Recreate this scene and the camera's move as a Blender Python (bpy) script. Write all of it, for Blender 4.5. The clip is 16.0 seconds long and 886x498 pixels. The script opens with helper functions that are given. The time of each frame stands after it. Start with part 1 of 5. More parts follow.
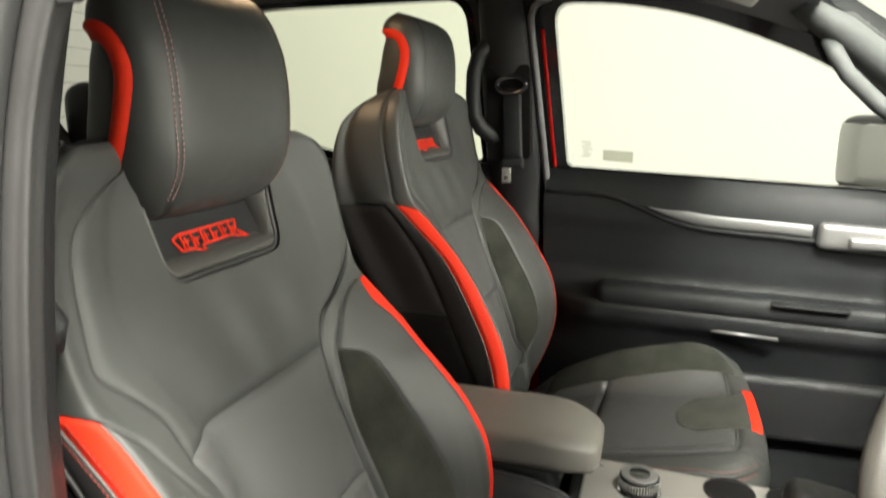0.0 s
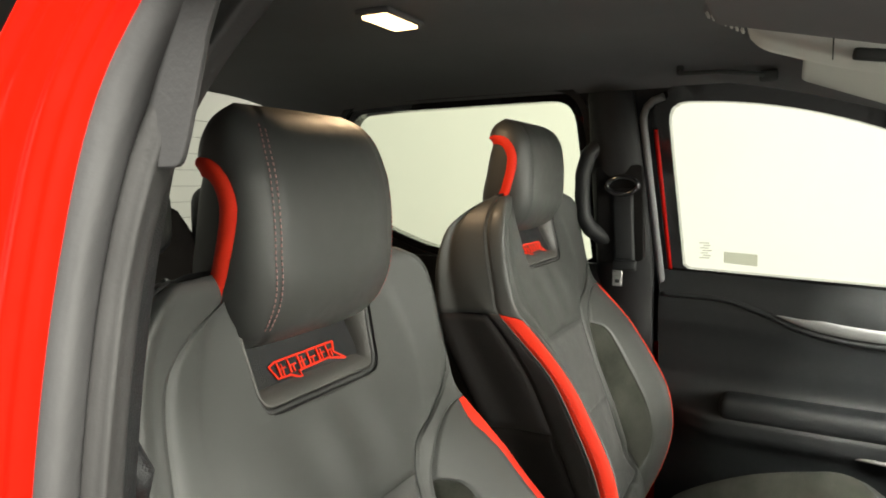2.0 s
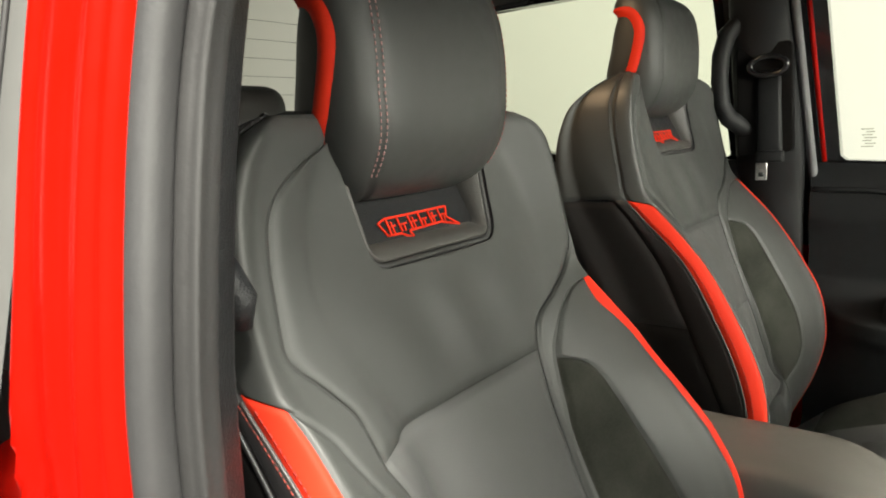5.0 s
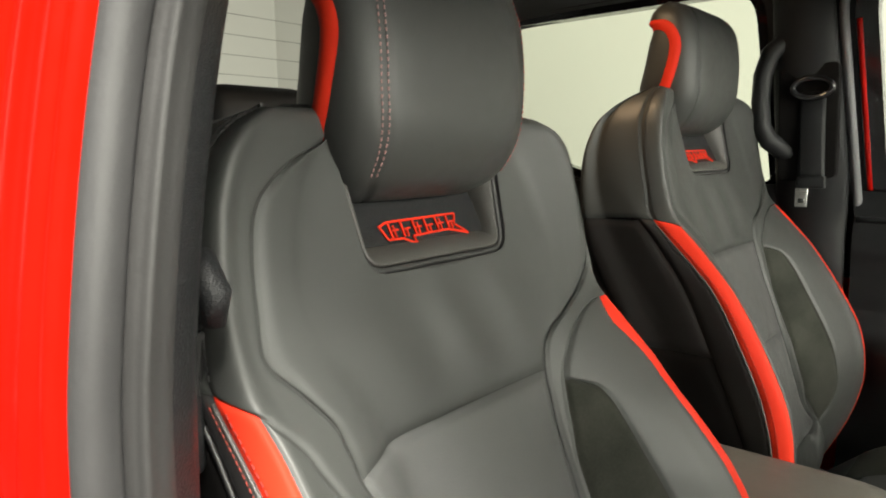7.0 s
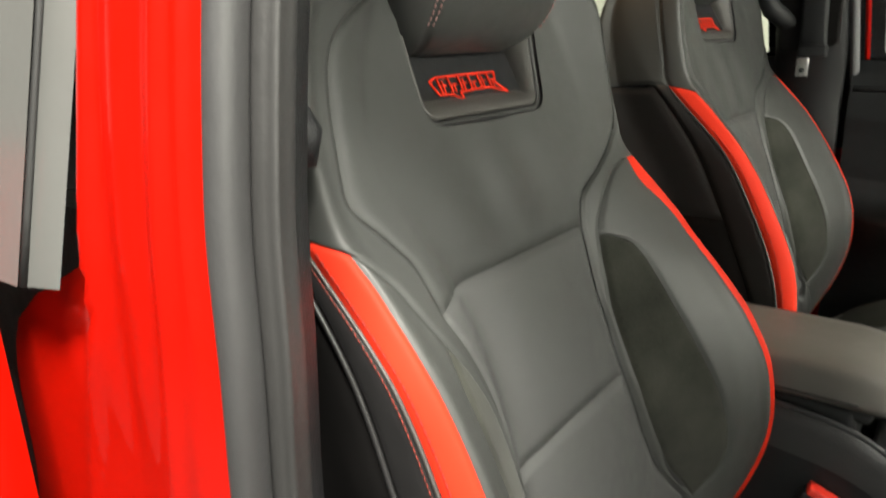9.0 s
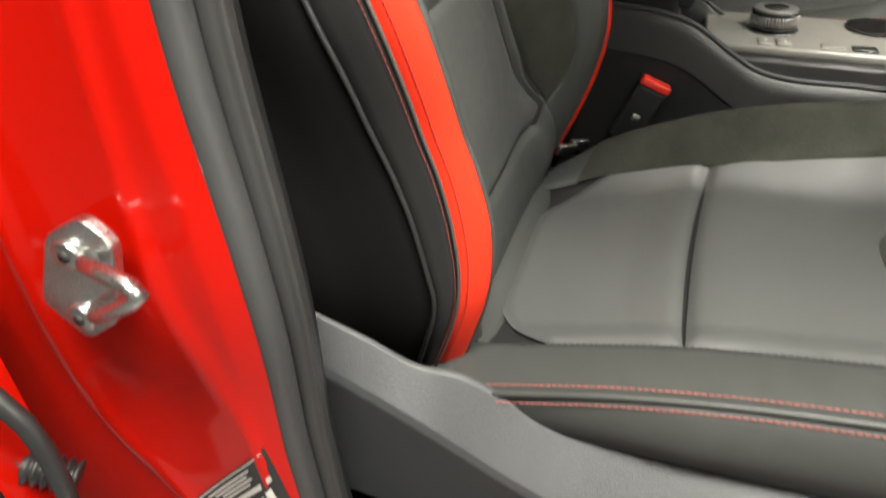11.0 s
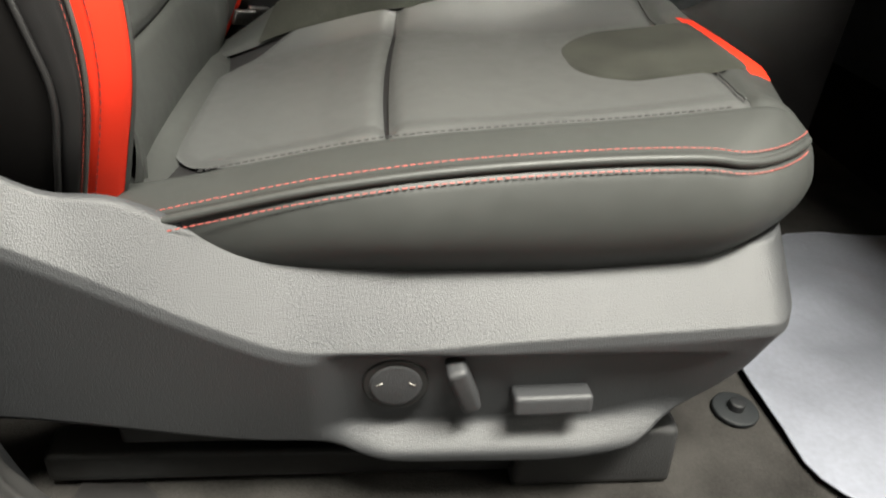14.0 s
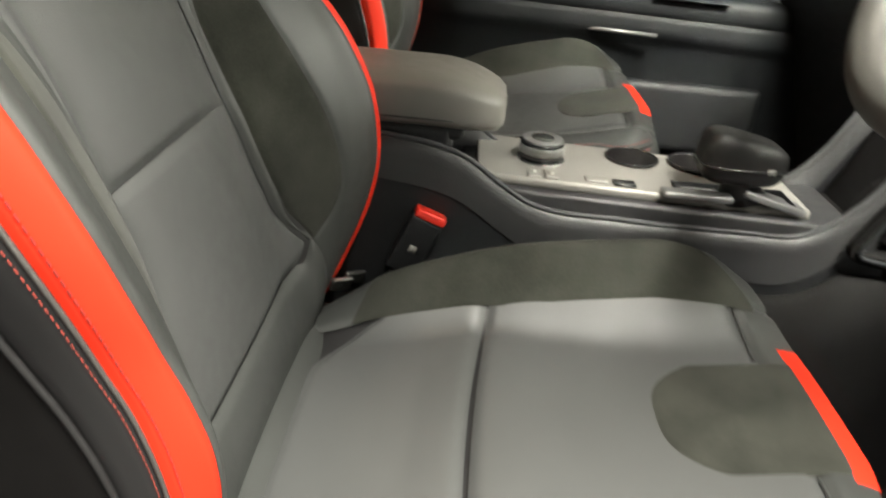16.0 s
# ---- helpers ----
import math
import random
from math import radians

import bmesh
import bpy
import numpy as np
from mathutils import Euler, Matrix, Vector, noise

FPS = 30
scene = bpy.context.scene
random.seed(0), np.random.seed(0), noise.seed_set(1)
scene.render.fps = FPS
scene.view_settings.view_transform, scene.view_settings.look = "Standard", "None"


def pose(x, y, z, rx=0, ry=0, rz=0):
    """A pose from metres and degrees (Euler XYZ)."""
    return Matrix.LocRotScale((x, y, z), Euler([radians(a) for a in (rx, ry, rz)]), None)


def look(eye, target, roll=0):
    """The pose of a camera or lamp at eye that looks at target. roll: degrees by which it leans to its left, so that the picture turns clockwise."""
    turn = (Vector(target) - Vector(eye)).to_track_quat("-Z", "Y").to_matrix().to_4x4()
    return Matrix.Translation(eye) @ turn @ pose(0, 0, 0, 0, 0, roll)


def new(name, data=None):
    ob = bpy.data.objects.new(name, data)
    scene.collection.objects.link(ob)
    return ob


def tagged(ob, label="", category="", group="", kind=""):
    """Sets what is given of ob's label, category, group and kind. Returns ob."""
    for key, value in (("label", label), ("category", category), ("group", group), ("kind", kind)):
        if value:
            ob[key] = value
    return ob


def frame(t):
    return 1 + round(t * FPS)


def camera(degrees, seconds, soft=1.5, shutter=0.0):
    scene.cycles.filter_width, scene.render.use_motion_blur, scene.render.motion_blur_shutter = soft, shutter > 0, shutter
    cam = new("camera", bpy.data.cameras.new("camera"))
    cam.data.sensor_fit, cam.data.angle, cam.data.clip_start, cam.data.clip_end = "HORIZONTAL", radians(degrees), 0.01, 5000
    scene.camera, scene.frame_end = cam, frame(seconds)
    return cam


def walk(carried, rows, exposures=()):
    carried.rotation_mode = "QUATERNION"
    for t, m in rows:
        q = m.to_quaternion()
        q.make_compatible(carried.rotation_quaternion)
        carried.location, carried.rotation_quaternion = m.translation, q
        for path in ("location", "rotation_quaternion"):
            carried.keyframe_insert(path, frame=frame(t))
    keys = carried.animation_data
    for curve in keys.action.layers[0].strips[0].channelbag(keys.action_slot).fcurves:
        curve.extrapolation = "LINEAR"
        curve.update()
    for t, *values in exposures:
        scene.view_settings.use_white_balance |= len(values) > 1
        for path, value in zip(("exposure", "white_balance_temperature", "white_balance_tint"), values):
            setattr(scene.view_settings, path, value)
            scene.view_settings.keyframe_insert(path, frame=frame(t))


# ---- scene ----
cam = camera(66.05, 16.0, soft=1.8, shutter=0.5)
PATH = [
    (0, 0.5310, -0.7577, 1.7306, 77.94, 0.13, 17.94),
    (0.5, 0.5416, -0.7270, 1.7602, 81.90, 0.49, 19.55),
    (1, 0.5484, -0.7082, 1.7550, 82.96, 0.40, 21.54),
    (1.5, 0.5264, -0.7115, 1.7815, 83.55, 0.36, 24.81),
    (2, 0.5200, -0.7106, 1.7785, 84.54, 0.37, 27.05),
    (2.5, 0.5442, -0.6937, 1.7585, 84.40, 0.30, 26.22),
    (3, 0.5428, -0.6831, 1.7140, 81.50, 1.43, 25.20),
    (3.5, 0.4965, -0.7159, 1.6950, 77.16, 1.27, 26.82),
    (4, 0.4721, -0.7305, 1.7146, 77.52, 1.00, 31.72),
    (4.2, 0.4761, -0.7212, 1.7072, 77.94, 1.71, 33.20),
    (6.5, 0.5044, -0.6081, 1.6607, 82.86, 1.60, 39.72),
    (7, 0.4998, -0.6226, 1.6623, 81.68, 0.60, 40.28),
    (7.5, 0.4899, -0.6304, 1.6564, 81.03, 0.43, 41.67),
    (8, 0.4873, -0.6449, 1.6497, 79.78, 0.83, 42.11),
    (8.2, 0.4797, -0.6535, 1.6512, 78.59, 0.62, 41.94),
    (10.3, 0.4288, -0.7438, 1.5040, 61.83, 4.04, 25.02),
    (10.5, 0.4236, -0.7505, 1.4807, 59.73, 3.79, 23.27),
    (11, 0.3987, -0.7895, 1.4288, 55.80, 1.95, 18.29),
    (11.5, 0.3881, -0.8303, 1.3693, 54.77, 1.01, 12.53),
    (12, 0.3965, -0.8287, 1.3009, 53.20, -0.67, 2.22),
    (12.5, 0.4179, -0.8135, 1.2503, 53.50, -2.29, -3.72),
    (13, 0.4204, -0.8096, 1.2263, 53.85, -2.83, -4.91),
    (13.5, 0.4311, -0.8000, 1.2184, 55.56, -3.05, -4.92),
    (14, 0.4345, -0.7894, 1.2259, 57.05, -3.71, -4.85),
    (14.5, 0.4364, -0.7753, 1.2816, 58.97, -4.07, -3.51),
    (15, 0.4340, -0.7577, 1.3447, 61.56, -4.12, -2.92),
    (15.5, 0.4207, -0.7212, 1.4467, 60.15, -3.74, -1.87),
    (16, 0.4180, -0.6450, 1.4660, 61.40, -4.36, 3.54),
]
walk(cam, [(t, pose(x, y, z, rx, ry, rz)) for t, x, y, z, rx, ry, rz in PATH],
     [(0.0, 0.08), (0.6, 0.48), (1.2, 0.50), (2.0, 0.18), (3.0, 0.18), (4.0, 0.06), (6.5, 0.04), (7.0, 0.0), (8.0, -0.06), (10.4, -0.22), (11.0, -0.16),
      (11.5, -0.04), (12.0, 0.04), (12.6, 0.04), (13.5, 0.05), (15.0, 0.08), (15.5, 0.11), (16.0, 0.10)])

# ---- light: a white photo booth with unseen area lamps, and the cab's own warm lamp ----
world = bpy.data.worlds.new("booth")
scene.world = world
world.use_nodes = True
world.node_tree.nodes["Background"].inputs["Color"].default_value = (0.9, 0.95, 1.0, 1)
world.node_tree.nodes["Background"].inputs["Strength"].default_value = 0.08
scene.view_settings.exposure = 0.0


def area_lamp(name, at, aim, sx, sy, watts, color):
    data = bpy.data.lights.new(name, "AREA")
    data.shape, data.size, data.size_y, data.energy, data.color = "RECTANGLE", sx, sy, watts, color
    ob = new(name, data)
    ob.matrix_world = look(at, aim)
    return ob


area_lamp("unseen_light", (1.00, -1.28, 3.55), (0.7, -0.60, 1.0), 1.5, 0.40, 448, (1.0, 0.972, 0.86))
# added lamp turned to the far wall, so that it looks bright through the windows
area_lamp("unseen_light", (-0.2, 2.45, 3.4), (-0.2, 3.6, 1.7), 7.0, 0.5, 25, (1.0, 0.99, 0.86))
# added lamp ahead of the windscreen, put there to brighten the backrests
area_lamp("unseen_light", (3.8, -0.3, 2.32), (0.1, 0.0, 1.45), 3.4, 1.1, 220, (1.0, 0.985, 0.855))


# ---- materials ----
def material(name, color, rough=0.5, metal=0.0, vary=0.12, scale=3.0, grain=0.0, grain_scale=900.0, coat=0.0, spec=0.5,
             cells=False, sheen=0.0, uneven=0.05):
    m = bpy.data.materials.new(name)
    m.use_nodes = True
    nt = m.node_tree
    b = nt.nodes["Principled BSDF"]
    b.inputs["Metallic"].default_value = metal
    b.inputs["Specular IOR Level"].default_value = spec
    b.inputs["Coat Weight"].default_value = coat
    b.inputs["Coat Roughness"].default_value = 0.05
    b.inputs["Sheen Weight"].default_value = sheen
    tc = nt.nodes.new("ShaderNodeTexCoord")
    mp = nt.nodes.new("ShaderNodeMapping")
    nt.links.new(tc.outputs["Object"], mp.inputs["Vector"])
    big = nt.nodes.new("ShaderNodeTexNoise")
    big.inputs["Scale"].default_value, big.inputs["Detail"].default_value = scale, 5.0
    fine = nt.nodes.new("ShaderNodeTexNoise")
    fine.inputs["Scale"].default_value, fine.inputs["Detail"].default_value = scale * 22, 3.0
    for n in (big, fine):
        nt.links.new(mp.outputs["Vector"], n.inputs["Vector"])
    mix = nt.nodes.new("ShaderNodeMath")
    mix.operation = "MULTIPLY_ADD"
    mix.inputs[1].default_value = 0.35
    nt.links.new(fine.outputs["Fac"], mix.inputs[0])
    nt.links.new(big.outputs["Fac"], mix.inputs[2])
    ramp = nt.nodes.new("ShaderNodeMapRange")
    ramp.inputs["From Min"].default_value, ramp.inputs["From Max"].default_value = 0.35, 1.0
    ramp.inputs["To Min"].default_value, ramp.inputs["To Max"].default_value = 1 - vary, 1 + vary
    nt.links.new(mix.outputs[0], ramp.inputs["Value"])
    col = nt.nodes.new("ShaderNodeMix")
    col.data_type, col.blend_type = "RGBA", "MULTIPLY"
    col.inputs[0].default_value = 1.0
    col.inputs[6].default_value = (*color, 1)
    nt.links.new(ramp.outputs["Result"], col.inputs[7])
    nt.links.new(col.outputs[2], b.inputs["Base Color"])
    rr = nt.nodes.new("ShaderNodeMapRange")
    rr.inputs["From Min"].default_value, rr.inputs["From Max"].default_value = 0.3, 0.75
    rr.inputs["To Min"].default_value, rr.inputs["To Max"].default_value = max(0.0, rough - uneven), min(1.0, rough + uneven)
    nt.links.new(fine.outputs["Fac"], rr.inputs["Value"])
    nt.links.new(rr.outputs["Result"], b.inputs["Roughness"])
    if grain:
        if cells:
            g = nt.nodes.new("ShaderNodeTexVoronoi")
            g.inputs["Scale"].default_value = grain_scale
            out = g.outputs["Distance"]
        else:
            g = nt.nodes.new("ShaderNodeTexNoise")
            g.inputs["Scale"].default_value, g.inputs["Detail"].default_value = grain_scale, 2.0
            out = g.outputs["Fac"]
        nt.links.new(mp.outputs["Vector"], g.inputs["Vector"])
        bump = nt.nodes.new("ShaderNodeBump")
        bump.inputs["Strength"].default_value, bump.inputs["Distance"].default_value = grain, 0.0012
        nt.links.new(out, bump.inputs["Height"])
        nt.links.new(bump.outputs["Normal"], b.inputs["Normal"])
    return m


def glass_material(name, color):
    m = bpy.data.materials.new(name)
    m.use_nodes = True
    b = m.node_tree.nodes["Principled BSDF"]
    b.inputs["Base Color"].default_value = (*color, 1)
    b.inputs["Transmission Weight"].default_value, b.inputs["Roughness"].default_value, b.inputs["IOR"].default_value = 1.0, 0.0, 1.02
    return m


def glow_material(name, color, strength):
    m = bpy.data.materials.new(name)
    m.use_nodes = True
    b = m.node_tree.nodes["Principled BSDF"]
    b.inputs["Base Color"].default_value = (*color, 1)
    b.inputs["Emission Color"].default_value, b.inputs["Emission Strength"].default_value = (*color, 1), strength
    return m


LEATHER = material("grey_black_leather", (0.033, 0.0345, 0.033), 0.50, spec=0.42, grain=0.10, grain_scale=1700, cells=True, vary=0.12)
CENTRE = material("charcoal_perforated_leather", (0.055, 0.056, 0.0555), 0.44, grain=0.18, grain_scale=1000, cells=True, vary=0.10)
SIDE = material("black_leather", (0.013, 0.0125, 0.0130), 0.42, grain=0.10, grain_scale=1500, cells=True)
# lighter than the seat leather: the light falling on the armrest is in the colour
ARMHIDE = material("lit_armrest_leather", (0.120, 0.114, 0.104), 0.45, grain=0.08, grain_scale=1500, cells=True, vary=0.10)
# wheel leather made paler to carry the reflected light on its rim
WHEELHIDE = material("lit_wheel_leather", (0.060, 0.057, 0.052), 0.45, grain=0.08, grain_scale=1500, cells=True, vary=0.10)
SUEDE = material("charcoal_suede", (0.025, 0.0257, 0.0212), 0.95, grain=0.35, grain_scale=1300, vary=0.6, scale=15, spec=0.15, sheen=0.05)
RED = material("orange_red_leather", (0.56, 0.026, 0.010), 0.62, spec=0.12, grain=0.08, grain_scale=1500, cells=True, vary=0.08)
THREAD = material("red_thread", (0.34, 0.075, 0.062), 0.7, vary=0.2, scale=60)
THREAD_PALE = material("pale_pink_thread", (0.36, 0.20, 0.19), 0.7, vary=0.2, scale=60)
THREAD_RED = material("dark_red_thread", (0.20, 0.012, 0.008), 0.8)
THREAD_SIDE = material("muted_red_thread", (0.22, 0.030, 0.020), 0.7, vary=0.2, scale=60)
THREAD_DARK = material("black_thread", (0.012, 0.012, 0.012), 0.8)
FLANK = material("deep_matt_black", (0.0055, 0.005, 0.005), 0.8, grain=0.08, grain_scale=1500, spec=0.1)
SHELL = material("black_seat_shell_plastic", (0.007, 0.007, 0.007), 0.55, grain=0.2)
VALANCE = material("grained_grey_plastic", (0.025, 0.026, 0.0285), 0.54, grain=0.30, grain_scale=1000, cells=True, vary=0.08, spec=0.62, uneven=0.012)
PLASTIC = material("black_grained_plastic", (0.010, 0.0105, 0.0115), 0.5, grain=0.4, grain_scale=600, cells=True, spec=0.3)
TRIM = material("dark_grey_trim_plastic", (0.0068, 0.0080, 0.0092), 0.62, grain=0.3, grain_scale=650, cells=True, spec=0.33)
TRIMG = material("dark_grey_moulded_plastic", (0.045, 0.043, 0.040), 0.45, grain=0.2, grain_scale=650, cells=True)
CONSP = material("grained_grey_console_plastic", (0.024, 0.024, 0.025), 0.45, grain=0.25, grain_scale=600, cells=True)
GREYA = material("grey_green_pillar_plastic", (0.05, 0.055, 0.055), 0.8, grain=0.2, grain_scale=600, vary=0.06)
GLOSSW = material("white_lens_plastic", (0.85, 0.83, 0.78), 0.25, vary=0.03)
GLOSS = material("gloss_black_plastic", (0.01, 0.01, 0.011), 0.12, coat=0.5)
HEADLINER = material("charcoal_knit_headliner", (0.165, 0.167, 0.172), 0.95, grain=0.4, grain_scale=1500, spec=0.1)
PALE = material("pale_grey_plastic", (0.45, 0.45, 0.42), 0.5, grain=0.2, grain_scale=600, vary=0.06)
PAINT = material("orange_red_car_paint", (0.335, 0.0032, 0.0004), 0.42, coat=0.42, spec=0.08, vary=0.03, scale=1.5)
SILLP = material("grained_grey_sill_plastic", (0.013, 0.0123, 0.0123), 0.5, spec=0.35, grain=0.2, grain_scale=1100, cells=True)
SEAL = material("grey_rubber_seal", (0.036, 0.0355, 0.0365), 0.47, spec=0.45, vary=0.15, scale=8, grain=0.2, grain_scale=300)
SEALD = material("dark_rubber_seal_lip", (0.025, 0.0245, 0.0245), 0.5, spec=0.4, vary=0.15, scale=8, grain=0.2, grain_scale=300)
SEALP = material("pale_grey_rubber_seal", (0.13, 0.13, 0.135), 0.5, vary=0.12, scale=8)
CARPET = material("black_carpet", (0.026, 0.0245, 0.023), 1.0, grain=1.0, grain_scale=420, vary=0.6, scale=14, spec=0.1)
CHROME = material("chrome", (0.75, 0.75, 0.76), 0.12, metal=1.0, vary=0.05)
STEEL = material("zinc_plated_steel", (0.55, 0.55, 0.54), 0.3, metal=1.0, vary=0.2, scale=30)
BLADE = material("satin_grey_trim_blade", (0.15, 0.155, 0.155), 0.45, metal=0.3, vary=0.06)
SATIN = material("satin_silver_trim", (0.26, 0.26, 0.26), 0.40, metal=0.7, vary=0.06)
DECK = material("satin_grey_console_plate", (0.29, 0.28, 0.26), 0.42, metal=0.25, vary=0.08)
FILM = material("grey_white_floor_protection_film", (0.16, 0.167, 0.195), 0.35, vary=0.34, scale=6, grain=0.8, grain_scale=40)
# grey for the unseen booth sides, dark so that they bounce less light
DIM = material("low_bounce_grey_paint", (0.14, 0.14, 0.14), 0.7, vary=0.08, scale=1.0, grain=0.1, grain_scale=120)
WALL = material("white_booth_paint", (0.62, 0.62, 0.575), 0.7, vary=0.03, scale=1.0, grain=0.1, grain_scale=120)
TILE = material("grey_floor_tile", (0.15, 0.15, 0.15), 0.25, vary=0.05, scale=2.0)
GROUT = material("grey_grout", (0.10, 0.10, 0.10), 0.9)
BLACK = material("black_print", (0.012, 0.012, 0.012), 0.6)
SILVER = material("silver_label_print", (0.5, 0.5, 0.47), 0.4, metal=0.3)
BUTTON = material("red_button_plastic", (0.7, 0.035, 0.02), 0.35, vary=0.05)
TAPE = material("matt_black_pillar_tape", (0.085, 0.085, 0.082), 0.45, vary=0.06)
STICKER = glass_material("grey_see_through_window_label", (0.55, 0.56, 0.50))
GLASS = glass_material("clear_glass", (0.97, 1.0, 0.97))
TINT = glass_material("green_tinted_glass", (0.93, 0.985, 0.86))
LAMP = glow_material("warm_lamp_lens", (1.0, 0.70, 0.36), 4)


# ---- mesh helpers ----
def curve(*knots):
    """A smooth function through (t, value) knots; it holds its ends."""
    t, v = np.array([k[0] for k in knots], float), np.array([k[1] for k in knots], float)
    d = np.diff(v) / np.diff(t)
    m = np.concatenate(([d[0]], np.where(d[1:] * d[:-1] <= 0, 0.0, (d[1:] + d[:-1]) / 2), [d[-1]]))

    def at(q):
        q = np.clip(np.asarray(q, float), t[0], t[-1])
        i = np.clip(np.searchsorted(t, q, side="right") - 1, 0, len(t) - 2)
        h = t[i + 1] - t[i]
        u = (q - t[i]) / h
        return ((2 * u**3 - 3 * u**2 + 1) * v[i] + (u**3 - 2 * u**2 + u) * h * m[i]
                + (3 * u**2 - 2 * u**3) * v[i + 1] + (u**3 - u**2) * h * m[i + 1])
    return at


def empty(name, at, label, category, group="", kind=""):
    ob = new(name)
    ob.location = at
    ob.empty_display_size = 0.05
    return tagged(ob, label, category, group, kind)


def origin_of(ob):
    p = Vector((0, 0, 0))
    while ob:
        p = p + ob.location
        ob = ob.parent
    return p


def solid(name, verts, faces, mat, parent=None, label="", smooth=True, kind="", category=""):
    """One mesh object from points in world metres, under parent if given."""
    v = np.asarray(verts, float)
    me = bpy.data.meshes.new(name)
    at = Vector(((v.min(0) + v.max(0)) / 2).tolist())
    me.from_pydata((v - np.array(at)).tolist(), [], faces)
    me.materials.append(mat)
    if smooth:
        me.polygons.foreach_set("use_smooth", [True] * len(me.polygons))
    me.update()
    ob = new(name, me)
    ob.location = at - (origin_of(parent) if parent else Vector((0, 0, 0)))
    ob.parent = parent
    return tagged(ob, label, category, "", kind)


def part(name, bm, mat, parent=None, label="", smooth=False, kind="", category=""):
    bm.verts.ensure_lookup_table()
    bm.verts.index_update()
    v = [tuple(p.co) for p in bm.verts]
    f = [[q.index for q in g.verts] for g in bm.faces]
    bm.free()
    return solid(name, v, f, mat, parent, label, smooth, kind, category)


def quads(nu, nv, base=0, flip=False, wrap=False):
    out = []
    for i in range(nu if wrap else nu - 1):
        for j in range(nv - 1):
            a, b = base + i * nv + j, base + ((i + 1) % nu) * nv + j
            q = (a, b, b + 1, a + 1)
            out.append(q[::-1] if flip else q)
    return out


def spaced(n):
    """n parameters from 0 to 1, closer near both ends."""
    u = np.linspace(0, 1, n)
    return 0.45 * u + 0.55 * (0.5 - 0.5 * np.cos(np.pi * u))


def normals(P):
    du, dv = np.gradient(P, axis=0), np.gradient(P, axis=1)
    n = np.cross(du, dv)
    return n / (np.linalg.norm(n, axis=2, keepdims=True) + 1e-12)


def patch(name, fn, nu, nv, mat, parent, inside, depth=0.004, reach=0.007, edges="lrbt", label="", lift=0.0, kind=""):
    """An upholstered panel: the surface fn(a, b) with its borders drawn down into the seams."""
    A, Bq = np.meshgrid(spaced(nu), spaced(nv), indexing="ij")
    P = fn(A, Bq)
    n = normals(P)
    if np.mean(np.sum(n * (P - np.array(inside)), axis=2)) < 0:
        n, turned = -n, True
    else:
        turned = False
    lu = np.concatenate((np.zeros((1, nv)), np.cumsum(np.linalg.norm(np.diff(P, axis=0), axis=2), 0)))
    lv = np.concatenate((np.zeros((nu, 1)), np.cumsum(np.linalg.norm(np.diff(P, axis=1), axis=2), 1)), 1)
    d = np.full((nu, nv), 9.0)
    for e, val in (("l", lu), ("r", lu[-1:] - lu), ("b", lv), ("t", lv[:, -1:] - lv)):
        if e in edges:
            d = np.minimum(d, val)
    P = P + n * (lift - depth * np.exp(-((d / reach) ** 2)))[..., None]
    return solid(name, P.reshape(-1, 3), quads(nu, nv, flip=turned), mat, parent, label, True, kind)


def sweep(name, pts, radius, mat, parent=None, label="", sides=10, closed=False, flat=1.0, up=(0, 0, 1), kind="", category=""):
    """A tube of round (or flattened) section along points; radius may vary."""
    p = np.asarray(pts, float)
    n = len(p)
    r = np.full(n, radius) if np.isscalar(radius) else np.asarray(radius)
    tan = np.gradient(p, axis=0) if not closed else (np.roll(p, -1, 0) - np.roll(p, 1, 0))
    tan /= np.linalg.norm(tan, axis=1, keepdims=True) + 1e-12
    sidev = np.cross(tan, np.array(up, float))
    sidev /= np.linalg.norm(sidev, axis=1, keepdims=True) + 1e-9
    upv = np.cross(sidev, tan)
    ang = np.linspace(0, 2 * np.pi, sides, endpoint=False)
    V = p[:, None] + r[:, None, None] * (np.cos(ang)[None, :, None] * sidev[:, None] + flat * np.sin(ang)[None, :, None] * upv[:, None])
    f = []
    for i in range(n if closed else n - 1):
        for j in range(sides):
            a, b = i * sides + j, i * sides + (j + 1) % sides
            c, e = ((i + 1) % n) * sides + (j + 1) % sides, ((i + 1) % n) * sides + j
            f.append((a, b, c, e))
    if not closed:
        f.append(tuple(range(sides))[::-1])
        f.append(tuple((n - 1) * sides + j for j in range(sides)))
    return solid(name, V.reshape(-1, 3), f, mat, parent, label, True, kind, category)


def box_bm(size, at=(0, 0, 0), bevel=0.004, seg=2, turn=(0, 0, 0), taper=None):
    bm = bmesh.new()
    bmesh.ops.create_cube(bm, size=1.0)
    for v in bm.verts:
        k = 1.0
        if taper and v.co.z > 0:
            k = taper
        v.co = Vector((v.co.x * size[0] * k, v.co.y * size[1] * k, v.co.z * size[2]))
    if bevel:
        bmesh.ops.bevel(bm, geom=bm.edges[:], offset=bevel, segments=seg, profile=0.6, affect="EDGES")
    bmesh.ops.transform(bm, matrix=pose(*at, *turn), verts=bm.verts[:])
    return bm


def box(name, size, at, mat, parent=None, label="", bevel=0.004, seg=2, turn=(0, 0, 0), taper=None, smooth=True, kind="", category=""):
    return part(name, box_bm(size, at, bevel, seg, turn, taper), mat, parent, label, smooth, kind, category)


